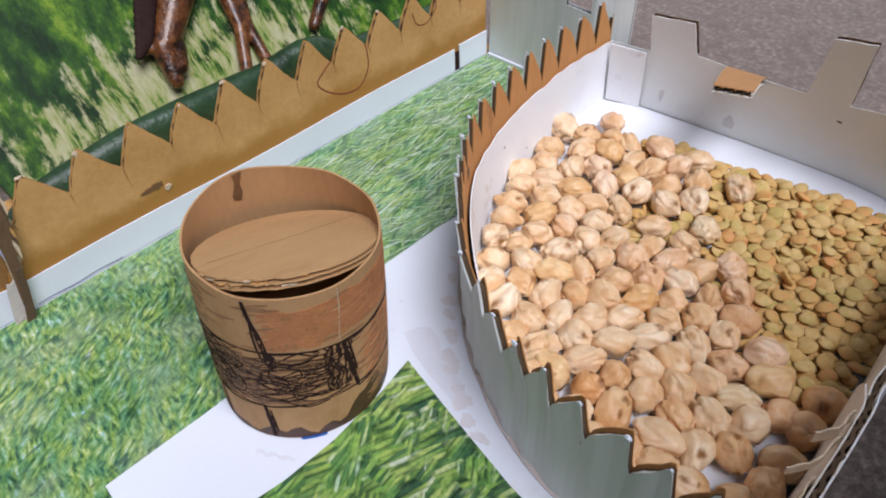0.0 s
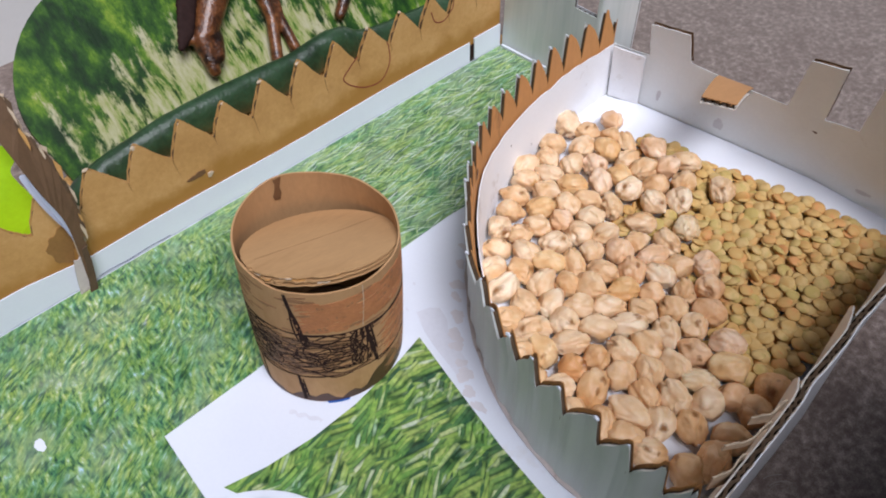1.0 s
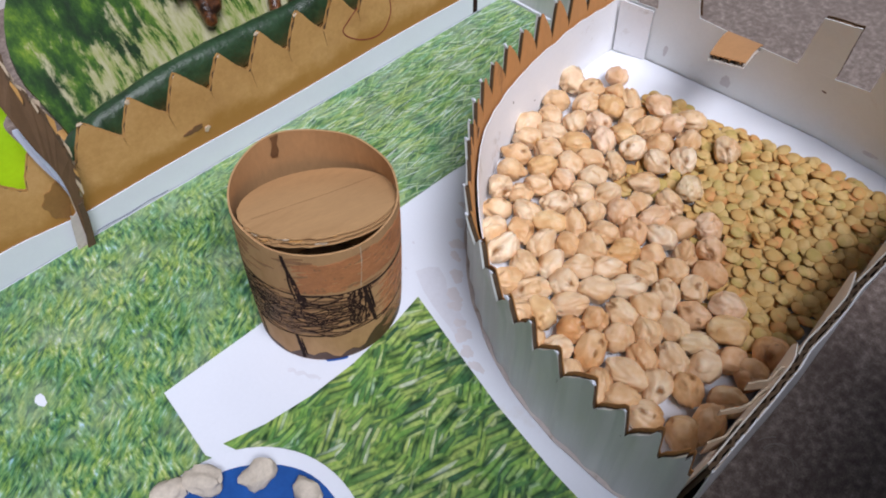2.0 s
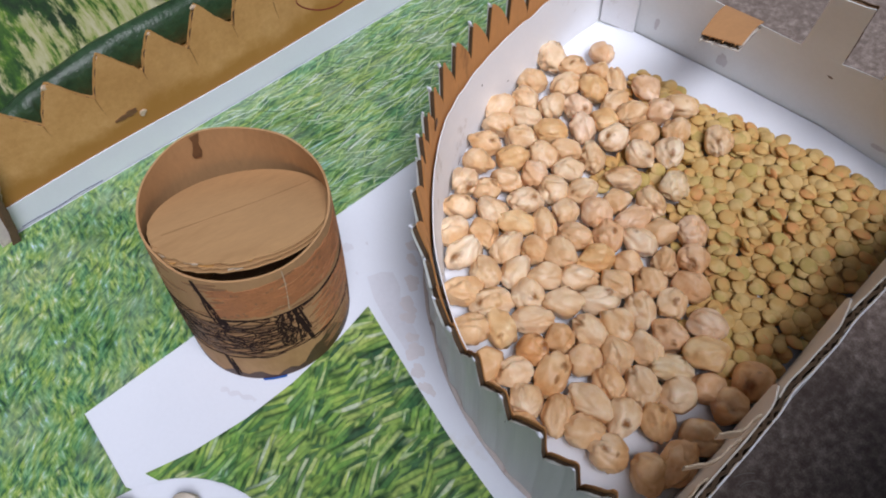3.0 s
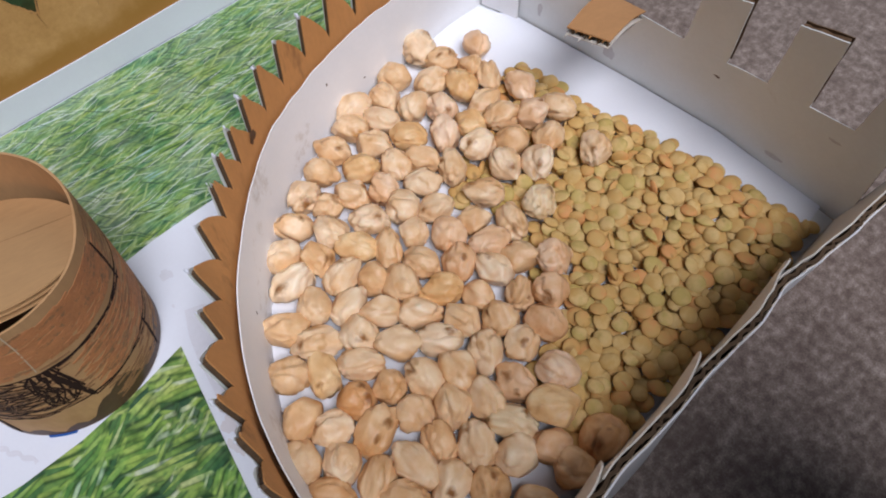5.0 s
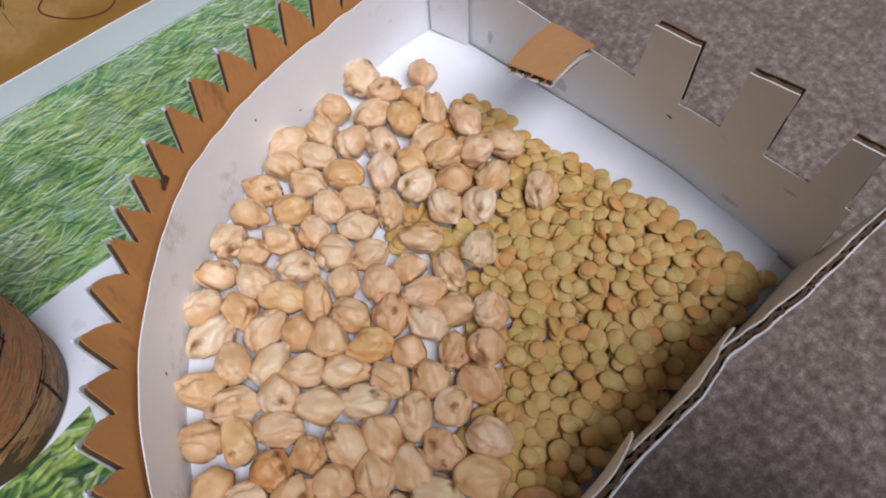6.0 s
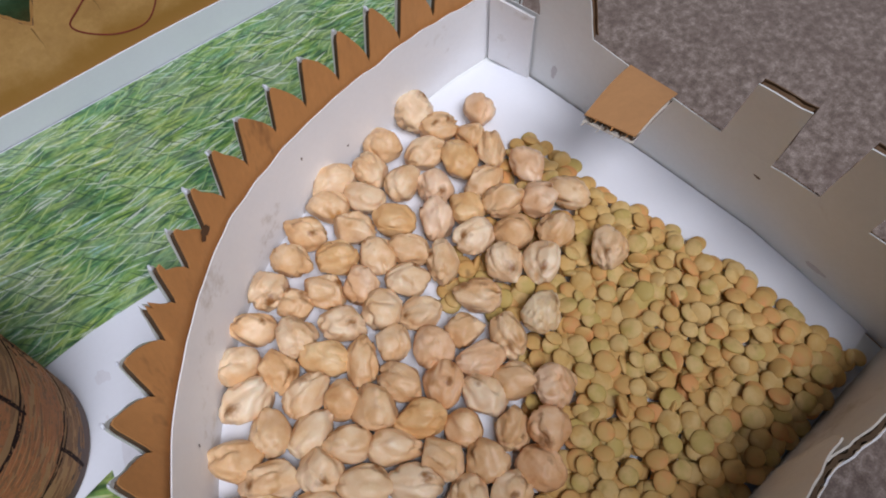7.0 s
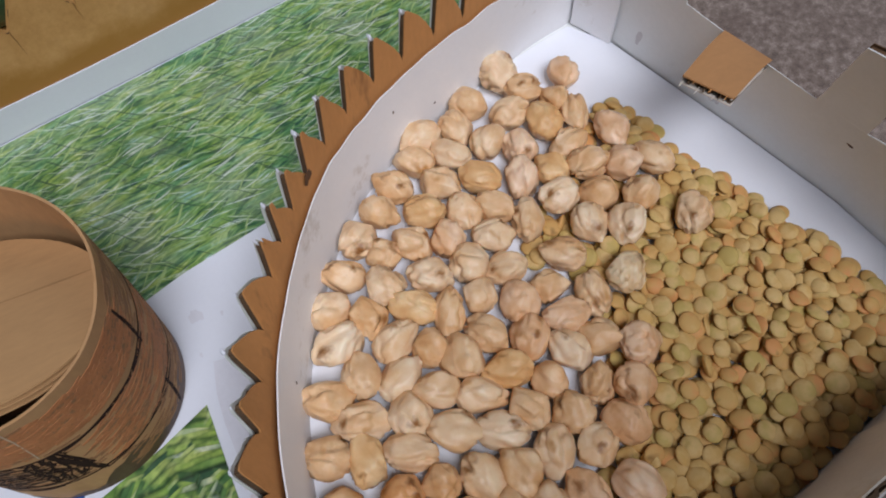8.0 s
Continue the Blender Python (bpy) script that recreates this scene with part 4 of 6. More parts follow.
relief = []
for a, b, ra, rb in (((0.046, 0.040, 0.004), (0.028, 0.020, 0.005), 0.0085, 0.0055), ((0.026, 0.019, 0.005), (0.0235, 0.0055, 0.005), 0.0052, 0.0030),
                     ((0.061, 0.030, 0.003), (0.0585, 0.0150, 0.004), 0.0042, 0.0030), ((0.0585, 0.0150, 0.004), (0.0515, -0.0010, 0.004), 0.0030, 0.0029),
                     ((0.066, 0.030, 0.002), (0.0625, 0.0140, 0.003), 0.0038, 0.0024), ((0.0625, 0.0140, 0.003), (0.0620, 0.0000, 0.003), 0.0024, 0.0028),
                     ((0.112, 0.034, 0.003), (0.1015, 0.0140, 0.003), 0.0052, 0.0034), ((0.1015, 0.0140, 0.003), (0.0900, 0.0040, 0.003), 0.0034, 0.0028),
                     ((0.052, 0.050, 0.003), (0.112, 0.052, 0.003), 0.0135, 0.0135),
                     ((0.0300, 0.0170, 0.004), (0.0275, 0.0100, 0.005), 0.0048, 0.0036), ((0.0190, 0.0205, 0.006), (0.0160, 0.0215, 0.007), 0.0026, 0.0012)):
    relief.append(limb(local(*a), local(*b), ra, rb))
fig = part("carved_figure", joined(relief), CARVED, plaque, "glossy brown carved relief shape", True)
rm = fig.modifiers.new("blend", "REMESH")
rm.mode, rm.voxel_size, rm.use_smooth_shade = "VOXEL", 0.0008, True
sm = fig.modifiers.new("smooth", "SMOOTH")
sm.factor, sm.iterations = 0.6, 5
mane = [limb(local(0.0350 - 0.0017 * i, 0.0420 - 0.0024 * i, 0.0060), local(0.0265 - 0.0014 * i, 0.0385 - 0.0025 * i, 0.0075), 0.0030, 0.0016, 6) for i in range(9)]
crest = part("dark_crest", joined(mane), INK_AND_GAP, plaque, "dark painted carved ridge", True)
cm = crest.modifiers.new("blend", "REMESH")
cm.mode, cm.voxel_size, cm.use_smooth_shade = "VOXEL", 0.0006, True
cs = crest.modifiers.new("smooth", "SMOOTH")
cs.factor, cs.iterations = 0.6, 4

# ---- grey card wall at the end of the lawn ----
end_way = Way([(-0.0950, 0.1405), (-0.070, 0.1405), (-0.0440, 0.1408), (-0.0335, 0.1500)], 1)
eh, es = steps_profile([(0.0, 0.052), (0.0375, 0.052), (0.0377, 0.0335), (0.0490, 0.0330), (0.0492, 0.052), (end_way.length, 0.052)])
end_wall = thing("grey_card_wall", "grey-green card wall with battlement notches closing the lawn", "card wall")
board(end_wall, "wall_face", end_way, eh, es, 0.0024, GREY_CARD, WHITE_CARD, lean=lambda u: -0.05)
part("foot_fillet", sheet(Way([(-0.094, 0.1400), (-0.042, 0.1402)], 1), marks([], 0.005, 0.052), 0.0004, 0.0016, -0.0012, 0.0), WHITE_PAPER, end_wall, "white paper fold")

# ---- castle tray ----
FLOOR = 0.0015
tray = thing("castle_tray", "white-lined card castle tray with toothed wall and battlements", "tray")
inner = spline([(-0.0358, 0.1434), (-0.0358, 0.122), (-0.0347, 0.106), (-0.0325, 0.0869), (-0.0277, 0.0667), (-0.0211, 0.0516), (-0.0112, 0.0381), (0.0001, 0.0265),
                (0.0132, 0.0158), (0.0302, 0.0062), (0.0445, 0.0012), (0.058, -0.0012), (0.070, -0.0018), (0.082, -0.0014), (0.0945, 0.0)], 12)
inner = [(p.x, p.y) for p in inner]
curve = Way(inner, -1)
tips = [8, 19.5, 31, 41.5, 51.5, 62.4, 72.5, 82.7, 92, 101, 110, 118, 125.5, 136, 146, 155.5, 165.5, 173.5, 182, 191.5, 202, 211, 219.5, 227]
rt = random.Random(2)
pairs = [(0.0, 0.036)]
for i, s in enumerate(tips):
    s /= 1000
    before = s - ((tips[i] - tips[i - 1]) if i else 9.0) / 1000
    tip, low = 0.0425 + rt.uniform(-0.0006, 0.0008), (0.0272 if i < 5 else 0.0290 if i < 10 else 0.0305) + rt.uniform(-0.0008, 0.0008)
    rise = tip - low
    start = max(pairs[-1][0] + 0.0002, before + 0.0017)
    pairs += [(start, low), (start + 0.0008, low + 0.22 * rise), (start + 0.0026, low + 0.47 * rise), (start + 0.0050, low + 0.73 * rise), (s - 0.0009, tip - 0.0004), (s, tip), (s + 0.0004, tip - 0.0016), (s + 0.0012, low + 0.0022)]
pairs = [q for q in pairs if q[0] < curve.length] + [(curve.length, 0.033)]
pairs.sort()
ch, cs = steps_profile(pairs)
SPLAY = [0, 0, 0, 0, 0, 0, 0.2, 0.2, 0.3, 0.5, 0.7, 1.1, 1.2, 2.4, 3.4, 2.0, 2.8, 2.6, 1.4, 1.6, 0.9, 1.3, 0.8, 1.0]


def splay(u):
    """How far a tooth's tip is bent outwards: one value for each tooth, changing at the notch."""
    k = 0
    while k < len(tips) - 1 and u > tips[k] / 1000 + 0.0006:
        k += 1
    a = SPLAY[k] / 1000
    start = tips[k - 1] / 1000 + 0.0006 if k else -1.0
    f = min(1.0, (u - start) / 0.0011)
    return SPLAY[max(0, k - 1)] / 1000 * (1 - f) + a * f


def toothed(stations, top, near, far, base=0.0, fold_at=0.0245):
    """A standing sheet along the curved wall whose teeth are bent outwards above a fold line."""
    near_of, far_of = [(v if callable(v) else (lambda u, v=v: v)) for v in (near, far)]
    bm = bmesh.new()
    rows = []
    for u in stations:
        q, nn = curve.at(u)
        t = top(u)
        out = splay(u) * (t - fold_at) / (0.0425 - fold_at)
        ring = ((near_of(u), base), (near_of(u), fold_at), (near_of(u) + out, t), (far_of(u) + out, t), (far_of(u), fold_at), (far_of(u), base))
        rows.append([bm.verts.new((q.x + nn.x * o, q.y + nn.y * o, z)) for o, z in ring])
    for r, s in zip(rows, rows[1:]):
        for i in range(6):
            bm.faces.new((r[i], r[(i + 1) % 6], s[(i + 1) % 6], s[i]))
    bm.faces.new(rows[0])
    bm.faces.new(rows[-1])
    return bm


c_us = marks(cs + [t / 1000 + 0.0006 for t in tips] + [t / 1000 + 0.0017 for t in tips], 0.0012, curve.length)
bulge = lambda u: 0.0030 + 0.00045 * math.sin(u * 2 * math.pi / 0.0097) + 0.0004 * noise.noise((u * 210, 4, 1))
curved_wall = part("curved_wall", toothed(c_us, ch, 0.0012, 0.0015), KRAFT_WARM, tray, "warm brown toothed card, grey outside", True)
part("outer_liner", toothed(c_us, lambda u: ch(u) - 0.0007 + 0.0004 * noise.noise((u * 500, 2, 0)), 0.0028, bulge), GREY_CARD, curved_wall, "grey-green outer face", True)
# core coloured dark to paint the shade between the liners
part("core", toothed(marks(cs, 0.0004, curve.length), lambda u: ch(u) - 0.0017 + 0.0006 * noise.noise((u * 900, 5, 0)), 0.0016, 0.00275), SHADED_FLUTE, curved_wall, "torn fluting, coloured dark as if in shade")
part("dirty_foot", sheet(curve, marks([], 0.0015, curve.length), 0.0001, lambda u: 0.0006 + 0.0003 * noise.noise((u * 150, 6, 0)), 0.0024, lambda u: 0.0040 + 0.0005 * noise.noise((u * 120, 9, 0))), DIRT, curved_wall, "grimy brown glue line at the foot")
for s, z, ra, rz, seed in ((0.1036, 0.0315, 0.0014, 0.0022, 3), (0.1424, 0.0130, 0.0003, 0.0005, 5), (0.0708, 0.0180, 0.0003, 0.0004, 6), (0.0560, 0.0090, 0.0003, 0.0003, 8)):
    def on_wall(a, b, c, off=0.00115 if z > 0.027 else -0.0026 * (1 - z / 0.025) - 0.0001):
        q, nn = curve.at(a)
        return (q.x + nn.x * (off - c), q.y + nn.y * (off - c), b)
    part("stain", prism(blob_outline(s, z, ra, rz, seed, 0.25), 0.00005, on_wall), DARK_WASH, curved_wall, "small dark brown stain")
lean_in = lambda u: -0.0026 * max(0.0, min(1.0, (u - 0.015) / 0.03)) * max(0.0, min(1.0, (curve.length - u) / 0.03))
part("lining", sheet(curve, marks([], 0.0015, curve.length), 0.0004, lambda u: 0.0258 + 0.0008 * math.sin(u * 55) + 0.0011 * noise.noise((u * 130, 3, 0)) - 0.0012 * min(1.0, max(0.0, (u - 0.11) / 0.02)), lean_in, lambda u: lean_in(u) + 0.0003, lambda u: lean_in(u) / 0.025),
     WHITE_CARD, tray, "smooth white inner lining", True)
# white nicks on the tips of the teeth
for i, s in enumerate(tips[1:22]):
    q, nn = curve.at(s / 1000)
    nick = 0.5 + 0.9 * ((i * 37) % 11) / 10
    part("paper_nick", pebble_mesh(40 + i, 0.0006 * nick, 0.0003 * nick, 0.0005 * nick), WHITE_PAPER, tray).location = (q.x + nn.x * (0.0028 + SPLAY[i + 1] / 1000), q.y + nn.y * (0.0028 + SPLAY[i + 1] / 1000), 0.0421)

back = [(-0.0360, 0.1434), (-0.0220, 0.1470), (0.0210, 0.1514), (0.0521, 0.1537), (0.0945, 0.1510)]
back_way = Way(back, 1)
lean_of = lambda u: 0.06 + 0.19 * min(1.0, u / 0.085)
X = lambda x: (x + 0.0360) * 1.0075
bh, bs = steps_profile([(0, 0.0262), (X(-0.0205), 0.0262), (X(-0.0204), 0.0290), (X(-0.0032), 0.0308), (X(0.0085), 0.0305), (X(0.0225), 0.0303), (X(0.0357), 0.0309),
                        (X(0.0490), 0.0318), (X(0.0612), 0.0340), (X(0.0729), 0.0357), (X(0.0844), 0.0378), (back_way.length, 0.0388)])
back_wall = board(tray, "back_wall", back_way, bh, bs, 0.0024, PALE_GREY, SHADED_KRAFT, lean=lean_of, core_card=SHADED_KRAFT, label="pale grey card with square battlements", drop=0.0026)


def on_back(off):
    """Lays millimetres (along, up) onto the leaning back wall, at a depth from its inner face."""
    def place(a, b, c):
        u, z = X(a / 1000), b / 1000
        q, nn = back_way.at(min(u, back_way.length))
        k = lean_of(min(u, back_way.length))
        return (q.x + nn.x * (off + c - k * z) + max(0.0, u - back_way.length), q.y + nn.y * (off + c - k * z), z)
    return place


jb = jag(15, 0.12)
for corners in (((-20.5, 26.2), (-21.8, 40.0), (-5.6, 42.3), (-3.2, 30.8)), ((35.7, 30.9), (39.2, 53.2), (51.0, 55.6), (49.0, 31.8)),
                ((61.2, 34.0), (63.5, 57.8), (74.4, 61.0), (72.9, 35.7)), ((84.4, 37.8), (86.6, 59.0), (93.0, 60.5), (93.0, 38.8))):
    (a0, b0), (a1, b1), (a2, b2), (a3, b3) = corners
    edge_of = [(a0, b0)] + [(a0 + (a1 - a0) * k / 5 + jb(), b0 + (b1 - b0) * k / 5) for k in range(1, 5)] + [(a1, b1)]
    edge_of += [(a1 + (a2 - a1) * k / 5, b1 + (b2 - b1) * k / 5 + jb()) for k in range(1, 5)] + [(a2, b2)]
    edge_of += [(a2 + (a3 - a2) * k / 5 + jb(), b2 + (b3 - b2) * k / 5) for k in range(1, 5)] + [(a3, b3)]
    inset = [(a + 0.35 * ((a0 + a3) / 2 - a) / 6, b - (0.5 if b > b0 + 2 else 0.0) + 2 * jb()) for a, b in edge_of]
    part("battlement", prism(edge_of, 0.00035, on_back(0.0)), PALE_GREY, back_wall)
    part("battlement_core", prism(inset, 0.0015, on_back(0.0004)), SHADED_KRAFT, back_wall, "corrugated core, coloured dark as if shaded")
    part("battlement_back", prism([(a + jb(), b + jb()) for a, b in edge_of], 0.0003, on_back(0.0021)), SHADED_KRAFT, back_wall, "brown back liner")
# grey patches and a small dark scratch on the wall's inner face
for a, b, ra, rb_, seed, ink, words in ((12.6, 8.0, 1.7, 3.3, 51, GREY_WALL_MARK, "grey patch"), (-13.9, 9.5, 0.9, 2.6, 52, GREY_WALL_MARK, "grey patch"),
                                        (47.5, 24.7, 1.0, 0.35, 53, DARK_WASH, "small dark scratch"), (70.0, 8.0, 3.0, 1.0, 54, GREY_WALL_MARK, "grey patch"), (82.0, 30.0, 1.6, 0.5, 55, GREY_WALL_MARK, "grey patch")):
    part("wall_smudge", prism(blob_outline(a, b, ra, rb_, seed, 0.16), -0.00004, on_back(-0.00002)), ink, back_wall, words)
corner_way = Way([(-0.0352, 0.1428), (-0.0222, 0.1462)], 1)
part("corner_tab", sheet(corner_way, marks([], 0.002, corner_way.length), 0.0016, lambda u: 0.0262 - 0.06 * u, -0.0008, -0.0001, lambda u: 0.08), WHITE_CARD, tray, "folded corner tab")

# side wall: three plies that lean outwards; the inner ply is torn into four lengths whose ends curl inwards
side_way = Way([(0.0925, 0.1500 - 0.0005 * k) for k in range(303)], 1)
TOP_LINE = [(-10, 95.6), (24, 95.6), (37, 95.4), (46, 94.6), (52, 94.9), (62, 95.0), (72, 94.5), (80, 94.9), (89, 95.4), (96, 94.6), (100, 93.9), (105, 94.8), (112, 96.0), (125, 97.4), (142, 98.2), (152, 98.2)]


def top_out(u):
    """How far the wall's top stands outside its foot."""
    y = 150 - u * 1000
    for (a, xa), (b, xb) in zip(TOP_LINE, TOP_LINE[1:]):
        if y <= b:
            f = (y - a) / (b - a)
            f = f * f * (3 - 2 * f)
            return (xa + (xb - xa) * f - 92.5) / 1000
    return 0.0057


rw = random.Random(8)
sp = [(0.0, 0.0400), (0.006, 0.0345)]
u = 0.010
while u < side_way.length:
    sp.append((u, 0.0335 + 0.0045 * max(0, (u - 0.09) / 0.07) + rw.uniform(-0.0007, 0.0007)))
    u += 0.006
sh, ss = steps_profile(sp)
s_us, s_dense = marks(ss, 0.0011, side_way.length), marks(ss, 0.0004, side_way.length)
rag = lambda u, k: 0.0005 * noise.noise((u * 160, k, 0)) + 0.0003 * noise.noise((u * 600, k, 3)) + 0.0010 * max(0.0, noise.noise((u * 75, k, 7)) - 0.25)
slant = lambda u: -top_out(u) / 0.034
core_wave = lambda u: 0.0012 + 0.0003 * math.sin(u * 1500 + 9 * noise.noise((u * 130, 1, 1))) + 0.0004 * noise.noise((u * 420, 9, 1))
# the shade between the plies is put into this core's colour
side_wall = part("side_wall", sheet(side_way, s_dense, 0.0004, lambda u: sh(u) - 0.0012 + 1.6 * rag(u, 4), lambda u: core_wave(u) - 0.0005 - 0.0002 * noise.noise((u * 700, 2, 8)), lambda u: core_wave(u) + 0.0004 + 0.0003 * noise.noise((u * 800, 7, 2)), slant), SHADED_FLUTE, tray, "torn fluting of the corrugated side wall, coloured dark as if in shade")
foot_out = lambda u: 0.0022 + 0.0030 * max(0.0, min(1.0, (u - 0.058) / 0.03))
part("outer_liner", sheet(side_way, s_us, -0.0045, lambda u: sh(u) - 0.0016 + 1.2 * rag(u, 2), lambda u: foot_out(u), lambda u: foot_out(u) + 0.0004,
                          lambda u: (foot_out(u) - 0.0020 - top_out(u)) / 0.034), WHITE_CARD, side_wall, "white outer liner")
part("torn_flute", sheet(side_way, s_us, lambda u: sh(u) - 0.006, lambda u: sh(u) - 0.0016 + 2.4 * rag(u, 6), lambda u: 0.0019 + 0.5 * rag(u, 8), lambda u: 0.0021 + 0.5 * rag(u, 8), slant), PALE_KRAFT, side_wall, "torn tan paper")
for y0, y1, curl_in, seed in ((150, 99.5, 0.0, 1), (105.5, 71.5, 0.0024, 2), (75, 40.5, 0.0026, 3), (44, -0.8, 0.0020, 4)):
    a0, a1 = (150 - y0) / 1000, (150 - y1) / 1000
    tip = lambda u, a0=a0, curl_in=curl_in: curl_in * max(0.0, 1 - (u - a0) / 0.010) ** 2
    edge_h = lambda u, a0=a0, seed=seed, c=curl_in: sh(u) + rag(u, seed) + (0.0012 - 0.0040 * max(0.0, 1 - (u - a0) / 0.0016) if c else 0.0) * max(0.0, 1 - (u - a0) / 0.012)
    us = [v for v in s_us if a0 < v < a1]
    part("inner_liner", sheet(side_way, [a0 + 0.00005] + us + [a1], 0.0004, edge_h, 0.0, 0.0004, lambda u, tip=tip: slant(u) + tip(u) / 0.034), TORN_GREY, side_wall, "pale torn inner liner")
# torn strips that curl up at the wall's front end
for (y0, y1, in0, in1, tall, up) in ((0.0330, 0.0235, 0.0004, 0.0036, 0.0028, 0.0012), (0.0260, 0.0130, 0.0002, 0.0042, 0.0022, 0.0002), (0.0140, 0.0040, 0.0, 0.0018, 0.0060, 0.0008)):
    pts = [(0.0952 - in0 - (in1 - in0) * (k / 8) ** 2 - 0.0004 * math.sin(k), y0 + (y1 - y0) * k / 8) for k in range(9)]
    sw = Way(pts, 1)
    zt = sh(0.150 - (y0 + y1) / 2)
    part("torn_strip", sheet(sw, marks([], 0.0012, sw.length), lambda u: zt - tall, lambda u: zt + up * math.sin(1.2 + 1.6 * u / sw.length) + 0.0003 * math.sin(u * 1800), 0.0, 0.0004),
         PALE_KRAFT, side_wall, "curled torn paper strip")

part("floor_board", prism([(p[0], p[1]) for p in inner[::6]] + [(0.0935, 0.1500), (0.0521, 0.1530), (0.0210, 0.1508), (-0.0220, 0.1463)], 0.0008, lambda a, b, c: (a, b, 0.0002 + c)), PALE_GREY, tray)
fp = [(p[0] + 0.0012, p[1] + 0.0008) for p in inner[2::6]][:-1] + [(0.0915, 0.0020), (0.0920, 0.06), (0.0905, 0.125), (0.0885, 0.1440), (0.0878, 0.1512), (0.0521, 0.1531), (0.0210, 0.1508), (-0.0220, 0.1463)]
part("floor_paper", prism(fp, 0.0004, lambda a, b, c: (a, b, 0.0011 + c)), FLOOR_BRIGHTENED, tray, "white floor paper, brightened against the walls' shade")


# battlement folded inwards
def fold(a, b, c):
    """a across, b from the hinge to the free edge, c thickness (downwards)."""
    p0, p1 = Vector((0.0083, 0.1462, 0.0302)), Vector((0.0217, 0.1476, 0.0304))
    q0, q1 = Vector((0.0150, 0.1212, 0.0372)), Vector((0.0266, 0.1244, 0.0379))
    p = p0.lerp(p1, a).lerp(q0.lerp(q1, a), b)
    n = (q0 - p0).cross(p1 - p0).normalized()
    n = n if n.z > 0 else -n
    bend = 0.0016 * math.sin(math.pi * b)
    return p + n * (c + bend)


def fold_sheet(c0, c1, a0=0.0, a1=1.0, b1=1.0):
    bm = bmesh.new()
    k = 10
    lo = [[bm.verts.new(fold(a0 + (a1 - a0) * i / k, b1 * j / k, c0)) for i in range(k + 1)] for j in range(k + 1)]
    hi = [[bm.verts.new(fold(a0 + (a1 - a0) * i / k, b1 * j / k, c1)) for i in range(k + 1)] for j in range(k + 1)]
    for j in range(k):
        for i in range(k):
            bm.faces.new((lo[j][i], lo[j][i + 1], lo[j + 1][i + 1], lo[j + 1][i]))
            bm.faces.new((hi[j][i], hi[j + 1][i], hi[j + 1][i + 1], hi[j][i + 1]))
    for j in range(k):
        for i in (0, k):
            bm.faces.new((lo[j][i], lo[j + 1][i], hi[j + 1][i], hi[j][i]))
            bm.faces.new((lo[i][j], lo[i][j + 1], hi[i][j + 1], hi[i][j]))
    return bm


flap = part("folded_battlement", fold_sheet(-0.00035, 0.0), DIMMED_FLAP_CARD, tray, "battlement folded inwards showing brown card", True)
part("under_liner", fold_sheet(-0.0025, -0.0022, 0.0, 1.0, 0.985), TORN_GREY, flap)
bm = bmesh.new()
rows = []
for i in range(81):
    a = i / 80
    c = -0.0013 + 0.0008 * math.sin(a * 2 * math.pi * 5)
    rows.append([bm.verts.new(fold(a, b, c + e)) for b, e in ((0.0, -0.00012), (0.0, 0.00012), (0.97, 0.00012), (0.97, -0.00012))])
for r, s in zip(rows, rows[1:]):
    for i in range(4):
        bm.faces.new((r[i], r[(i + 1) % 4], s[(i + 1) % 4], s[i]))
part("fluting", bm, SHADED_FLUTE, flap)
rv = random.Random(12)
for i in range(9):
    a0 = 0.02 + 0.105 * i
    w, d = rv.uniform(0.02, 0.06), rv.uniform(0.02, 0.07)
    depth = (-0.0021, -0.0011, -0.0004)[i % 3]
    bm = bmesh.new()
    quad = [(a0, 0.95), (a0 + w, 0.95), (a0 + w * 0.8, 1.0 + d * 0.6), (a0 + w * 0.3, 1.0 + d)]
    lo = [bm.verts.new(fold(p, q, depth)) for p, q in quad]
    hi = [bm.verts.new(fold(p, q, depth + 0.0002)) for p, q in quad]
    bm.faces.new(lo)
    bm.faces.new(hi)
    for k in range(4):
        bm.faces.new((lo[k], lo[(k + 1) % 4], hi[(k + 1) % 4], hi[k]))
    part("torn_edge", bm, (TORN_GREY, SHADED_FLUTE, KRAFT_WARM)[i % 3], flap, "torn card edge")

# ---- card barrel ----
BAR = Vector((-0.0188, -0.0203, 0))
RAD, TALL = 0.0222, 0.0530
barrel = thing("barrel", "brown card barrel with marker hoops and a tilted lid", "barrel", at=BAR)
BAR_SHIFT = Vector((0.0034, 0.0008, 0))


def round_at(th, z):
    """The tube's radius, oval towards the rim, and how far it leans at that height."""
    f = z / TALL
    dent = 0.010 * math.sin(3 * th + 1.0) * f + 0.006 * math.sin(5 * th) * f * f
    return RAD * (1 + 0.045 * f * math.cos(2 * th) + 0.5 * dent) + 0.0004 * math.sin(math.pi * min(1.0, f)), BAR_SHIFT * f


def rim_z(th):
    return TALL + 0.0002 * math.cos(th) + 0.0022 * math.exp(-((th - math.pi - 0.05) / 0.55) ** 2) + 0.0002 * math.sin(7 * th) + 0.00025 * noise.noise((2.5 * math.cos(th), 2.5 * math.sin(th), 3))


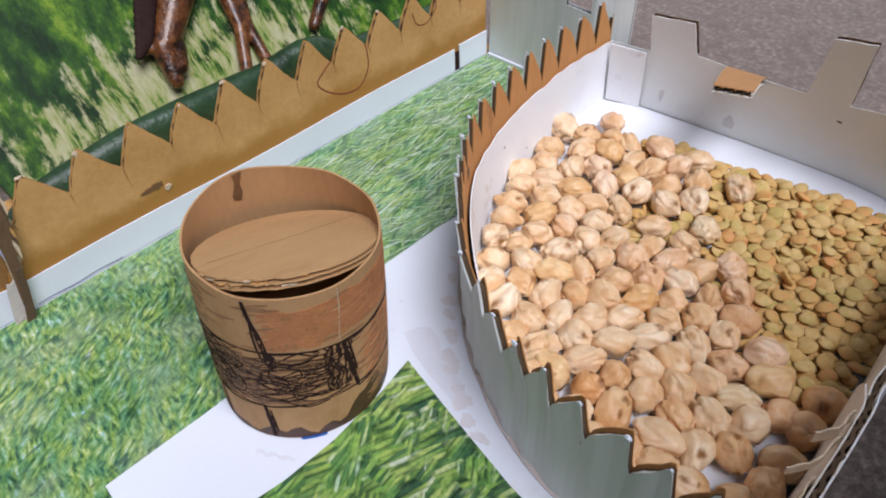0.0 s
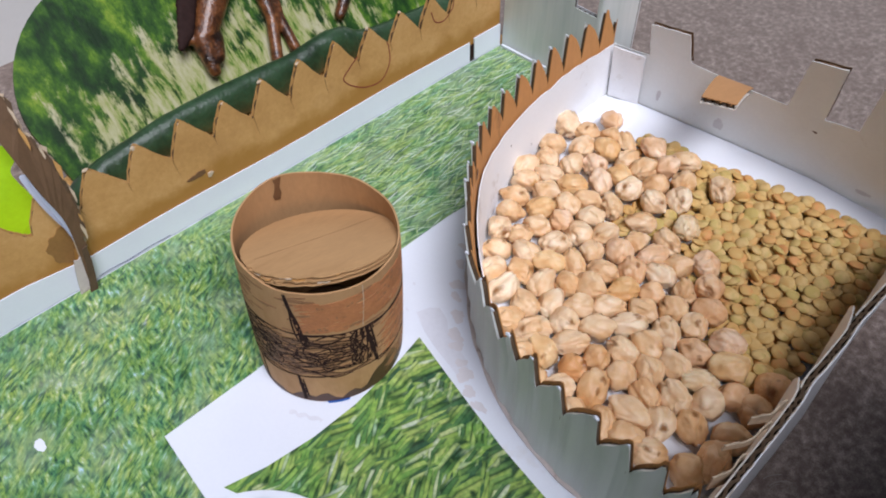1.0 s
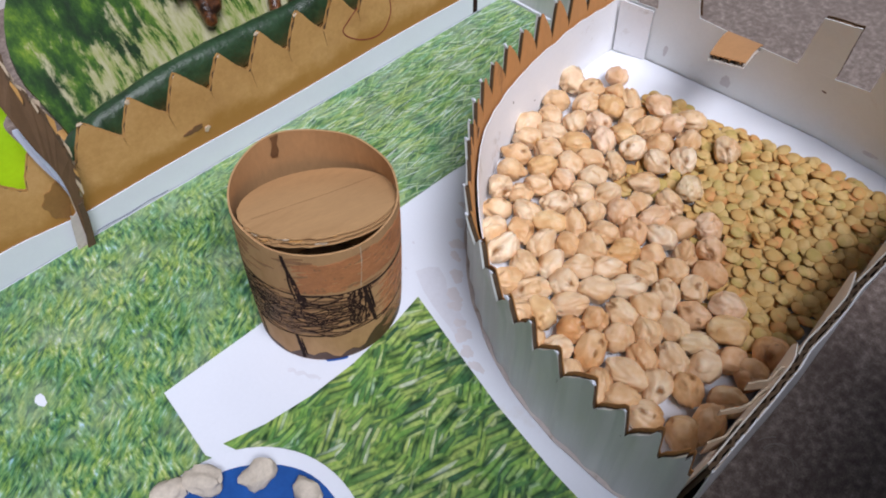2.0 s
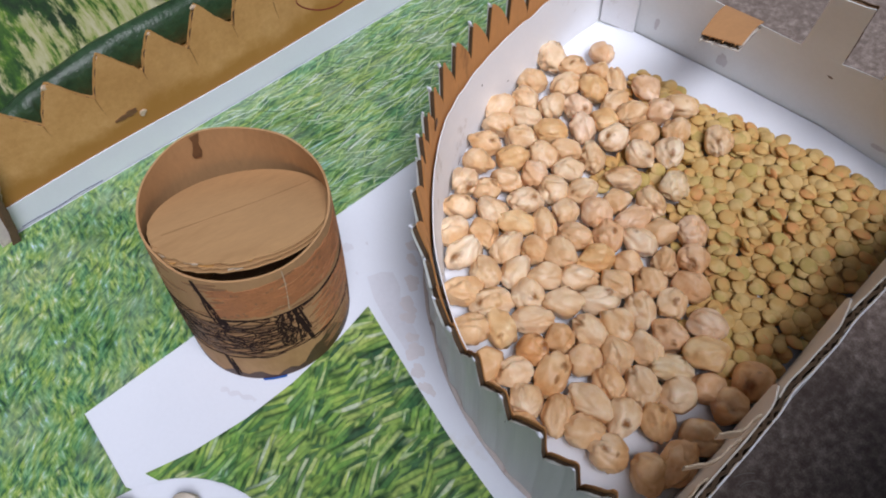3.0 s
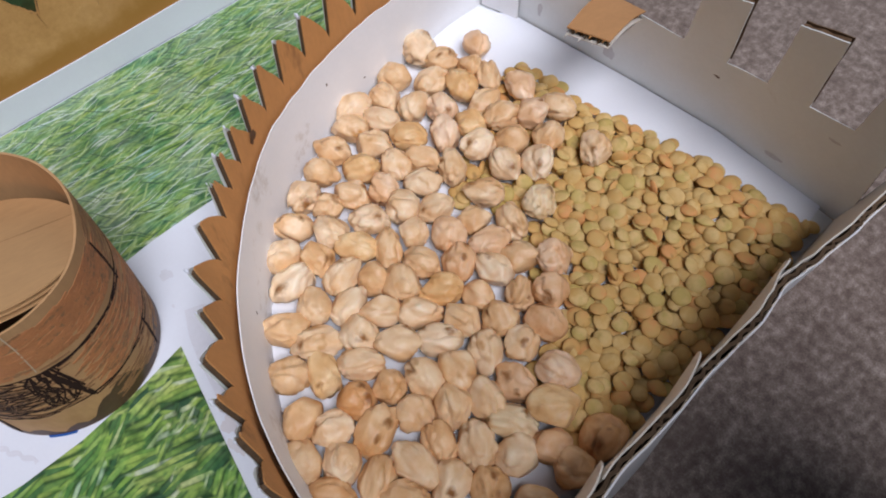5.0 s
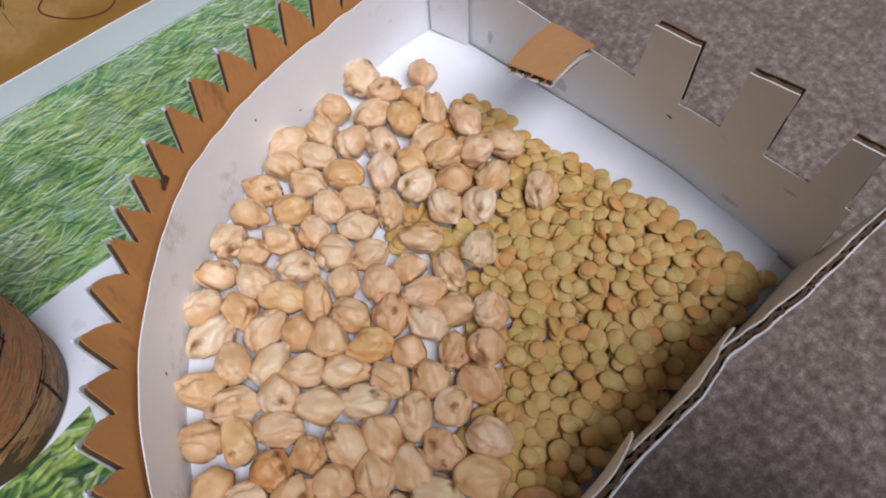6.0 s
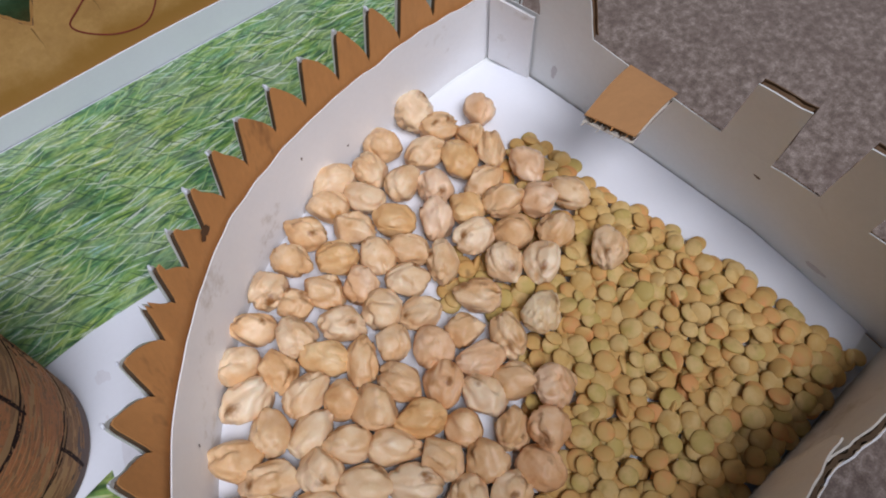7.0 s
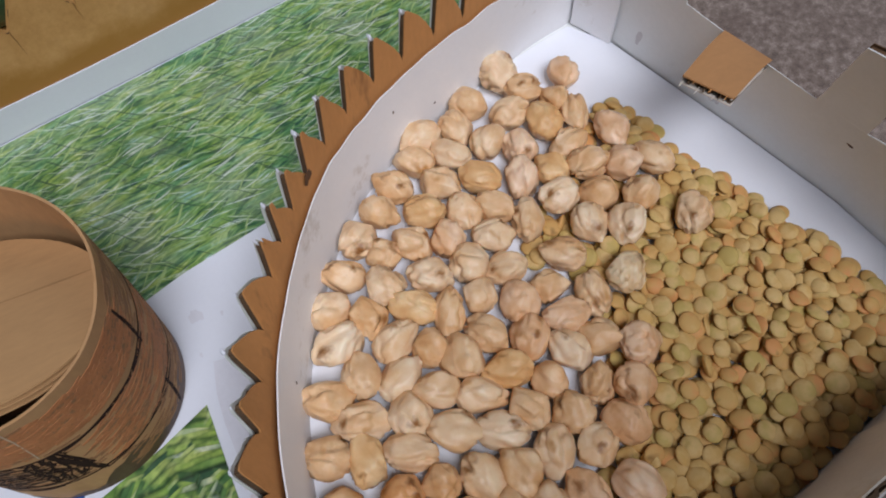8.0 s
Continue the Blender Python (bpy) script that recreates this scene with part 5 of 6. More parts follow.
bm = bmesh.new()
cols = []
NT, NZ = 120, 14
for i in range(NT):
    th = 2 * math.pi * i / NT
    col = []
    for (w, zs) in ((0.0, [k / NZ for k in range(NZ + 1)]), (-0.0005, [k / NZ for k in range(NZ, -1, -1)])):
        for f in zs:
            z = 0.0004 + (rim_z(th) - 0.0004) * f
            r, sft = round_at(th, z)
            col.append(bm.verts.new(((r + w) * math.cos(th) + sft.x, (r + w) * math.sin(th) + sft.y, z)))
    cols.append(col)
for i in range(NT):
    a, b = cols[i], cols[(i + 1) % NT]
    for j in range(len(a)):
        k = (j + 1) % len(a)
        bm.faces.new((a[j], a[k], b[k], b[j]))
part("tube", bm, BARREL_CARD, barrel, "plain brown card tube", True)


# tube floor darkened, painting the shade under the lid
part("bottom", prism([(0.0215 * math.cos(i * math.pi / 30), 0.0215 * math.sin(i * math.pi / 30)) for i in range(60)], 0.0008, lambda a, b, c: (a, b, 0.0006 + c)), SHADED_KRAFT, barrel)


def on_barrel(th, z, c):
    r, sft = round_at(th, z)
    r += 0.00005 + c
    return (r * math.cos(th) + sft.x, r * math.sin(th) + sft.y, z)


def barrel_ribbon(pts, width):
    """A band of true width on the barrel."""
    flatpts = [(math.radians(a) * RAD, z / 1000) for a, z in pts]
    return ribbon(flatpts, width, lambda a, b, c: on_barrel(a / RAD, b, c))


rb = random.Random(14)
for z, wd in ((35.0, 0.0008), (14.6, 0.0006)):
    pts = [(a, z + 0.9 * math.sin(a * 0.035 + z) + rb.uniform(-0.12, 0.12)) for a in range(-150, 151, 4)]
    part("marker_hoop", barrel_ribbon(pts, lambda f, wd=wd: wd * (0.75 + 0.35 * math.sin(f * 40))), INK_AND_GAP, barrel, "uneven black marker hoop")
strokes = []
for i in range(24):
    z = 16.0 + 18.5 * i / 23
    pts, a = [], -122 + rb.uniform(-4, 10)
    end = -8 + rb.uniform(-22, 5)
    ph, am = rb.uniform(0, 6), rb.uniform(0.6, 2.2)
    while a < end:
        pts.append((a, max(13.8, min(36.0, z + am * math.sin(a * 0.06 + ph) + 0.7 * math.sin(a * 0.23 + i) + rb.uniform(-0.15, 0.15)))))
        a += 2.5
    strokes.append(barrel_ribbon(pts, lambda f: 0.00030 + 0.00016 * math.sin(f * 9)))
for i in range(12):
    a0, z0, ra, rz = rb.uniform(-105, -22), rb.uniform(19, 31), rb.uniform(8, 28), rb.uniform(2, 6)
    pts = [(a0 + ra * math.cos(k * 0.25), max(14, min(35.5, z0 + rz * math.sin(k * 0.25) + k * 0.03))) for k in range(40)]
    strokes.append(barrel_ribbon(pts, lambda f: 0.00030))
for i in range(12):
    a0 = rb.uniform(-19, -2)
    pts = [(a0 + rb.uniform(-3, 3), 35 - k * 2.4) for k in range(8)]
    strokes.append(barrel_ribbon(pts, lambda f: 0.00042))
for i in range(8):
    a0 = rb.uniform(92, 104)
    pts = [(a0 + rb.uniform(-5, 5), 34 - k * 2.4) for k in range(6)]
    strokes.append(barrel_ribbon(pts, lambda f: 0.0005))
part("marker_scribble", joined(strokes), INK_AND_GAP, barrel, "dense black marker scribble")["kind"] = "stuff"
taper = lambda wd: (lambda f: wd * (0.65 + 0.5 * math.sin(3.0 * f) + 0.12 * math.sin(23 * f)))
for pts, wd in (([(-59, 52), (-57, 47), (-54, 42), (-52, 37), (-51, 33), (-49, 31), (-48, 34), (-51, 36)], 0.0013), ([(-57, 47), (-57, 42), (-56, 37), (-54, 33)], 0.0005),
                ([(-60, 15), (-59, 10), (-58, 5), (-58, 0.8)], 0.0011), ([(-57, 13), (-56, 8), (-55, 3)], 0.0005), ([(-8, 35), (-6, 29), (-3, 22), (0, 14.5)], 0.0012), ([(-5, 35), (-3, 29), (0, 21)], 0.0006),
                ([(-98, 14), (-96, 8), (-94, 2)], 0.0008), ([(56, 47.5), (57, 42), (57, 37), (56, 32)], 0.0008), ([(50, 16), (50, 11), (49, 6), (48, 2.5)], 0.0008),
                ([(-2, 34), (20, 34.6), (45, 33.4), (60, 33)], 0.0009), ([(0, 14), (18, 14.8), (50, 15.6), (70, 15)], 0.0006)):
    part("marker_joint", barrel_ribbon([(p.x, p.y) for p in spline(pts, 5)], taper(wd)), INK_AND_GAP, barrel, "black marker stave joint")


def patch(a0, a1, low, high, seed, frac):
    """A coloured field made of many pencil strokes."""
    r = random.Random(seed)
    out = []
    for i in range(frac):
        a = r.uniform(a0, a1)
        z = r.uniform(low, high)
        ln = r.uniform(6, 18)
        dz = r.uniform(-0.5, 1.6)
        out.append(barrel_ribbon([(a, z), (a + ln / 2, z + dz / 2 + 0.15), (a + ln, z + dz)], lambda f: 0.00062 * (0.4 + math.sin(math.pi * (0.1 + 0.8 * f)))))
    return joined(out)


for (a0, a1, z0, z1, seed, count, ink, words) in ((-54, 48, 37.0, 49.0, 1, 420, ORANGE_PENCIL, "orange-brown pencil hatching"), (2, 130, 15.5, 33.5, 2, 300, ORANGE_PENCIL, "orange-brown pencil hatching"),
                                             (-122, -18, 15.5, 33.5, 7, 170, BROWN_WASH, "dark brown pencil hatching"), (-120, 130, 15.0, 34.5, 3, 240, BROWN_PENCIL, "brown pencil hatching"), (5, 130, 4.0, 14.0, 4, 110, BROWN_PENCIL, "brown pencil hatching"),
                                             (40, 130, 36.0, 50.0, 5, 120, BROWN_PENCIL, "brown pencil hatching"), (-120, 40, 36.0, 51.0, 6, 60, BROWN_PENCIL, "brown pencil hatching")):
    part("pencil_shading", patch(a0, a1, z0, z1, seed, count), ink, barrel, words)["kind"] = "stuff"
low = [(a, 0.6) for a in range(-150, 151, 5)] + [(a, 3.4 + 3.0 * max(0.0, min(1.0, (a + 40) / 45)) + 5.5 * math.exp(-((a - 13) / 12) ** 2) + 1.3 * math.sin(a * 0.115 + 1) + 1.3 * math.sin(a * 0.31 + 2) + 0.5 * math.sin(a * 0.9)) for a in range(150, -151, -5)]
bm = bmesh.new()
lo = [bm.verts.new(on_barrel(math.radians(a), z / 1000, 0.00003)) for a, z in low[:61]]
hi = [bm.verts.new(on_barrel(math.radians(a), z / 1000, 0.00003)) for a, z in low[61:]][::-1]
for i in range(60):
    bm.faces.new((lo[i], lo[i + 1], hi[i + 1], hi[i]))
part("foot_stain", bm, DARK_WASH, barrel, "dark brown stained foot")
seam = [(-8, 52.5), (-8, 47), (-9, 41), (-10, 36)]
part("seam", barrel_ribbon(seam, 0.00022), PALE_KRAFT, barrel, "pale overlapped seam")
inside = [(math.radians(172) * RAD + a / 1000, 0.001 * b) for a, b in ((-1.6, 54.6), (0.9, 54.4), (0.5, 52.6), (0.9, 50.4), (1.7, 48.2), (1.3, 46.9), (-0.4, 46.4), (-1.0, 48.6), (-0.7, 51.2))]
part("inner_stain", prism(inside, 0.00012, lambda a, b, c: tuple(Vector(on_barrel(a / RAD, b, -0.00078 - c)))), BROWN_WASH, barrel, "dark stain inside the rim")
part("blue_dab", prism([(0.0222 * math.cos(a) + (0.0006 if k > 8 else -0.0008) * math.cos(a), 0.0222 * math.sin(a) + (0.0006 if k > 8 else -0.0008) * math.sin(a))
                        for k, a in enumerate([radians(-44 + 2.6 * j) for j in range(9)] + [radians(-25 - 2.2 * j) for j in range(8)])], 0.0002, lambda a, b, c: (a, b, 0.0003 + c)), POND_BLUE, barrel, "dab of blue paint")


def lid_disc(z0, z1, rad, seed, ragged):
    r = random.Random(seed)
    bm = bmesh.new()
    rows = []
    for i in range(72):
        th = 2 * math.pi * i / 72
        front = max(0.0, math.cos(th + radians(60))) ** 2
        k = rad * (1 + 0.03 * max(0.0, math.cos(th + radians(30))) - ragged * front * r.uniform(0, 1))
        rows.append([bm.verts.new((k * math.cos(th), k * math.sin(th), z)) for z in (z0, z1)])
    bm.faces.new([q[0] for q in rows])
    bm.faces.new([q[1] for q in rows])
    for i in range(72):
        a, b = rows[i], rows[(i + 1) % 72]
        bm.faces.new((a[0], b[0], b[1], a[1]))
    return bm


LID_POSE = Matrix.Translation((0.0042, 0.0009, 0.0493)) @ Vector((0, 0, 1)).rotation_difference(Vector((-0.335, 0.24, 1)).normalized()).to_matrix().to_4x4()
lid = part("lid", lid_disc(-0.0004, 0.0, 0.0209, 4, 0.06), LID_CARD, barrel, "round corrugated card lid with ragged front edge")
lid.matrix_basis = LID_POSE
part("lid_ply", lid_disc(-0.0014, -0.0011, 0.0209, 5, 0.05), LID_CARD, lid)
part("lid_ply", lid_disc(-0.0026, -0.0023, 0.0206, 9, 0.03), LID_CARD, lid)
# the lid's crease is only a darker painted line, in place of its shade
lid_line = [(p.x, p.y) for p in spline([(-0.0038, -0.0176), (-0.0024, -0.0056), (-0.0011, 0.0059), (-0.0004, 0.0196)], 6)]
part("crease", ribbon(lid_line, lambda f: 0.00032 + 0.00012 * math.sin(17 * f), lambda a, b, c: (a, b, 0.00002 + c * 0.4)), CREASE_SHADE, lid, "faint line painted darker for the crease across the lid")
bm = bmesh.new()
rows = []
for i in range(161):
    x = -0.0194 + 0.0388 * i / 160
    hw = math.sqrt(max(1e-8, 0.0196 ** 2 - x * x))
    z = -0.00095 + 0.00045 * math.sin(x * 2 * math.pi / 0.0028)
    rows.append([bm.verts.new((x, s * hw, z + e)) for s, e in ((-1, -0.0001), (-1, 0.0001), (1, 0.0001), (1, -0.0001))])
for r, s in zip(rows, rows[1:]):
    for i in range(4):
        bm.faces.new((r[i], r[(i + 1) % 4], s[(i + 1) % 4], s[i]))
part("fluting", bm, SHADED_FLUTE, lid)
rq = random.Random(6)
for i in range(9):
    a = radians(-92 + 8.5 * i)
    w, d = rq.uniform(0.0009, 0.0022), rq.uniform(0.0003, 0.0009)
    bm = prism([(-0.0012, -w), (d * 0.6, -w * 0.8), (d * 0.2, -w * 0.2), (d, w * 0.3), (d * 0.5, w * 0.9), (-0.0012, w)], 0.00025, flat)
    fr = part("torn_edge", bm, (LID_CARD, PALE_KRAFT, KRAFT)[i % 3], lid, "torn card edge")
    fr.matrix_basis = Matrix.Translation((0.0206 * math.cos(a), 0.0206 * math.sin(a), -0.0006 - 0.0005 * (i % 4))) @ Matrix.Rotation(a, 4, "Z") @ Matrix.Rotation(radians(rq.uniform(-6, 10)), 4, "Y")

# ---- chickpeas ----
BEDS = []
# chickpeas, far row: millimetres x, y, the heading of the long axis; size, form and tint
BEDS.append([
    (-19.7, 124.0, 145, "mop"), (16.1, 122.0, 5, "mls"), (2.5, 120.4, 161, "mlp"), (33.7, 117.5, 137, "mon"), (-7.6, 117.2, 141, "mls"),
    (-14.1, 116.1, 176, "srn"), (12.5, 114.5, 48, "mrp"), (-21.6, 111.2, 74, "mon"), (21.9, 110.9, 106, "mon"), (-30.0, 109.5, 102, "brw"),
    (-10.2, 108.5, 147, "boy"), (-0.8, 108.3, 84, "mon"), (7.4, 107.5, 60, "mon"), (15.6, 103.2, 24, "mon"), (-17.8, 103.0, 73, "mon"),
    (26.0, 102.8, 136, "mon"), (2.4, 99.6, 13, "mry"), (-7.9, 98.4, 140, "mrp"), (-26.7, 96.1, 2, "mrn"), (20.2, 95.6, 154, "mon"),
    (9.9, 95.2, 77, "mow"), (35.3, 93.1, 109, "mog"), (-14.2, 92.6, 129, "mon"), (-0.6, 91.8, 140, "mop"),
])
# chickpeas, second row: millimetres x, y, the heading of the long axis; size, form and tint
BEDS.append([
    (-23.0, 88.9, 179, "mon"), (22.1, 85.6, 48, "mlw"), (10.1, 85.0, 152, "mos"), (33.7, 83.9, 160, "mls"), (-6.9, 83.8, 36, "moy"),
    (49.5, 83.2, 164, "mrp"), (-16.8, 82.2, 30, "mon"), (2.4, 81.4, 36, "mon"), (-25.9, 79.2, 86, "blw"), (43.0, 77.3, 48, "mon"),
    (26.5, 77.1, 70, "sos"), (55.6, 75.3, 145, "mop"), (34.2, 75.2, 69, "mop"), (7.8, 75.2, 71, "mon"), (-11.4, 74.4, 36, "mon"),
    (-1.7, 74.1, 167, "mrn"), (-20.8, 73.8, 48, "mon"), (17.0, 72.4, 59, "mls"), (41.2, 70.3, 6, "mow"), (50.3, 69.8, 137, "son"),
    (25.1, 68.9, 140, "mrp"), (59.8, 68.7, 1, "mop"), (-7.6, 66.3, 54, "moy"), (2.2, 66.1, 168, "mop"),
])
# chickpeas, middle rows: millimetres x, y, the heading of the long axis; size, form and tint
BEDS.append([
    (10.7, 66.1, 48, "mrn"), (33.2, 65.6, 125, "mop"), (-18.0, 64.6, 30, "mln"), (18.4, 62.9, 141, "srn"), (43.4, 62.2, 2, "sro"),
    (52.0, 60.9, 167, "mrn"), (70.7, 60.5, 8, "mop"), (60.0, 60.1, 107, "mon"), (-2.5, 58.6, 26, "mon"), (26.6, 58.4, 27, "mon"),
    (-14.0, 57.3, 36, "mos"), (7.3, 56.7, 48, "mon"), (36.0, 56.5, 58, "mly"), (88.6, 56.4, 102, "boo"), (17.0, 54.7, 147, "mls"),
    (45.0, 54.3, 3, "mos"), (76.2, 53.4, 36, "boy"), (55.3, 52.6, 143, "mln"), (66.3, 51.9, 178, "mlp"), (-4.0, 51.6, 42, "son"),
    (28.1, 49.9, 165, "bos"), (-11.4, 48.8, 107, "mrn"), (11.2, 48.6, 37, "mly"), (36.8, 47.8, 53, "mlw"),
])
# chickpeas, fourth row: millimetres x, y, the heading of the long axis; size, form and tint
BEDS.append([
    (81.6, 46.7, 61, "mop"), (3.1, 46.6, 171, "mrn"), (45.3, 46.4, 47, "mln"), (88.6, 46.4, 15, "mro"), (21.3, 45.5, 143, "srn"),
    (54.1, 44.3, 164, "mos"), (63.7, 44.1, 164, "mon"), (71.9, 44.0, 36, "mlg"), (30.2, 40.9, 63, "mon"), (-5.2, 40.8, 53, "mlw"),
    (15.3, 40.4, 98, "mln"), (6.8, 39.5, 167, "mos"), (78.1, 39.4, 26, "mrn"), (38.9, 38.4, 47, "bos"), (59.5, 37.2, 146, "mon"),
    (50.5, 37.0, 0, "mos"), (23.0, 36.5, 97, "mln"), (88.6, 34.9, 34, "mos"), (70.2, 34.8, 150, "bln"), (0.8, 33.4, 59, "mrw"),
    (31.2, 33.3, 5, "mrn"), (8.5, 30.5, 82, "blw"), (78.3, 30.3, 155, "mos"), (17.6, 30.0, 160, "mos"),
])
# chickpeas, near row: millimetres x, y, the heading of the long axis; size, form and tint
BEDS.append([
    (54.8, 30.0, 1, "mrn"), (46.1, 29.8, 57, "srs"), (63.6, 29.2, 152, "moo"), (37.1, 28.5, 43, "mln"), (88.6, 25.9, 106, "boo"),
    (72.1, 25.1, 111, "mon"), (88.6, 24.9, 97, "boo"), (25.9, 24.4, 58, "bln"), (43.7, 22.3, 168, "mro"), (63.8, 21.7, 7, "bln"),
    (17.4, 21.3, 63, "bos"), (32.9, 20.5, 160, "moy"), (52.0, 20.4, 104, "bls"), (84.9, 18.5, 139, "bos"), (75.4, 15.4, 11, "mrn"),
    (67.8, 14.8, 46, "mon"), (27.4, 14.6, 47, "mrn"), (60.5, 13.8, 129, "mln"), (44.8, 13.8, 62, "mon"), (52.1, 10.3, 155, "mon"),
    (37.8, 10.3, 112, "mos"), (55.9, 4.0, 37, "moo"), (46.0, 3.9, 157, "mon"),
])
LENTIL_BED = [(-8, 124), (-5, 130), (3, 132), (14, 132.5), (24, 132.5), (34, 135.5), (45, 138.5), (57, 140.5), (72, 141.5), (83, 141), (90.5, 143.5), (92.0, 130), (92.2, 100),
              (92.0, 70), (91.0, 57), (86, 51), (77, 49), (68, 52), (63, 59), (64, 67), (50, 74), (43, 81), (27, 86), (19, 79), (11, 83), (6, 96), (0, 111)]
LENTIL_BED = [(x / 1000, y / 1000) for x, y in LENTIL_BED]


def inside_of(x, y, poly):
    hit, j = False, len(poly) - 1
    for i in range(len(poly)):
        (xi, yi), (xj, yj) = poly[i], poly[j]
        if (yi > y) != (yj > y) and x < (xj - xi) * (y - yi) / (yj - yi) + xi:
            hit = not hit
        j = i
    return hit


def edge_distance(x, y, poly):
    best = 9.0
    p = Vector((x, y))
    for a, b in zip(poly, poly[1:] + poly[:1]):
        a, b = Vector(a), Vector(b)
        f = max(0.0, min(1.0, (p - a).dot(b - a) / (b - a).length_squared))
        best = min(best, (a.lerp(b, f) - p).length)
    return best


def chickpea_mesh(seed):
    """A wrinkled bean, 10 by 8 by 8 mm: two lobes with a seam between them, a beak at one end, lengthwise folds, flattened sides and dents."""
    r = random.Random(seed)
    fold_depth, lobe, beak = r.uniform(0.06, 0.14), r.uniform(0.10, 0.28), r.uniform(0.10, 0.36)
    off = Vector((seed * 7.3, seed * 1.9, seed * 4.1))
    dent_at = [Vector((r.uniform(-0.7, 0.7), r.uniform(-0.7, 0.7), r.uniform(0.2, 1.0))).normalized() for _ in range(seed % 4)]
    flats = [(Vector((0.6 * r.gauss(0, 1), r.gauss(0, 1), r.gauss(0, 1))).normalized(), r.uniform(0.72, 0.88)) for _ in range(8)]
    bm = bmesh.new()
    bmesh.ops.create_icosphere(bm, subdivisions=4, radius=1)
    for v in bm.verts:
        d = v.co.normalized()
        warp = d + 0.28 * Vector((noise.noise(d * 1.3 + off), noise.noise(d * 1.3 + off + Vector((9, 0, 0))), noise.noise(d * 1.3 + off + Vector((0, 9, 0)))))
        k = 1.0 + 0.15 * noise.noise(d * 1.1 + off)
        k -= lobe * math.exp(-(warp.y / 0.13) ** 2) * max(0.0, min(1.0, 0.45 + 0.8 * d.x + 0.6 * d.z))
        k += beak * math.exp(-((1 - d.x) / 0.07)) * (1.0 if d.x > 0 else 0.0)
        along = Vector((warp.x * 0.75, warp.y * 1.7, warp.z * 1.7))
        for scale, part_of in ((0.85, 1.0), (1.6, 0.30)):
            crease = abs(noise.noise(along * scale + off * 0.7))
            k -= part_of * fold_depth * (math.exp(-(crease / 0.075) ** 2) - 0.5 * math.exp(-((crease - 0.19) / 0.09) ** 2))
        for at in dent_at:
            k -= 0.13 * math.exp(-((d - at).length / 0.28) ** 2)
        p = d * k
        for nrm, h in flats:
            over = p.dot(nrm) - h
            if over > 0:
                p -= nrm * (0.85 * over * over / (over + 0.04))
        v.co = p
    size = [max(abs(v.co[i]) for v in bm.verts) for i in range(3)]
    for v in bm.verts:
        v.co = Vector((0.005 * v.co.x / size[0], 0.004 * v.co.y / size[1], 0.004 * v.co.z / size[2]))
    me = bpy.data.meshes.new("chickpea")
    bm.to_mesh(me)
    bm.free()
    me.materials.append(CHICKPEA)
    me.shade_smooth()
    return me


PEAS = [chickpea_mesh(i) for i in range(30)]
# the tint of a bean's skin, and what its label says of it
TINTS = {"n": ((1.0, 1.0, 1.0), "dry wrinkled beige chickpea lying in the castle tray"),
         "w": ((1.06, 1.10, 1.16), "pale cream wrinkled chickpea lying in the castle tray"),
         "p": ((1.02, 0.985, 1.03), "pinkish beige wrinkled chickpea lying in the castle tray"),
         "o": ((0.96, 0.82, 0.68), "smooth orange-tan chickpea lying in the castle tray"),
         "y": ((0.98, 0.92, 0.76), "yellowish wrinkled chickpea lying in the castle tray"),
         "s": ((0.97, 0.93, 0.87), "brown-scarred wrinkled chickpea lying in the castle tray"),
         "g": ((0.98, 1.05, 1.06), "pale greyish wrinkled chickpea lying in the castle tray")}
AREA = {"s": 79.0, "m": 107.0, "b": 130.0}          # long times wide, square millimetres
FORM = {"r": 1.07, "o": 1.25, "l": 1.46}           # long to wide
rc = random.Random(77)
laid = []
for bed in BEDS:
    for x, y, turn, kind in bed:
        x, y = x / 1000, y / 1000
        ob = new("chickpea", PEAS[rc.randrange(len(PEAS))])
        wide = math.sqrt(AREA[kind[0]] / FORM[kind[1]]) / 2
        long, tall = wide * FORM[kind[1]], 0.55 * wide + 1.9
        lift = 0.0016 if inside_of(x, y, LENTIL_BED) and edge_distance(x, y, LENTIL_BED) > 0.003 else 0.0
        flip = 180 if rc.random() < 0.5 else 0
        ob.matrix_basis = pose(x, y, FLOOR + tall / 1000 + lift - 0.0002, rc.uniform(-60, 60), rc.uniform(-12, 12), turn + flip) @ Matrix.Diagonal((long / 4.85, wide / 3.88, tall / 3.88, 1))
        tint, words = TINTS[kind[2]]
        ob.color = (*tint, 1.0)
        tagged(ob, words, "chickpea", "chickpeas in the tray")
        laid.append((x, y))


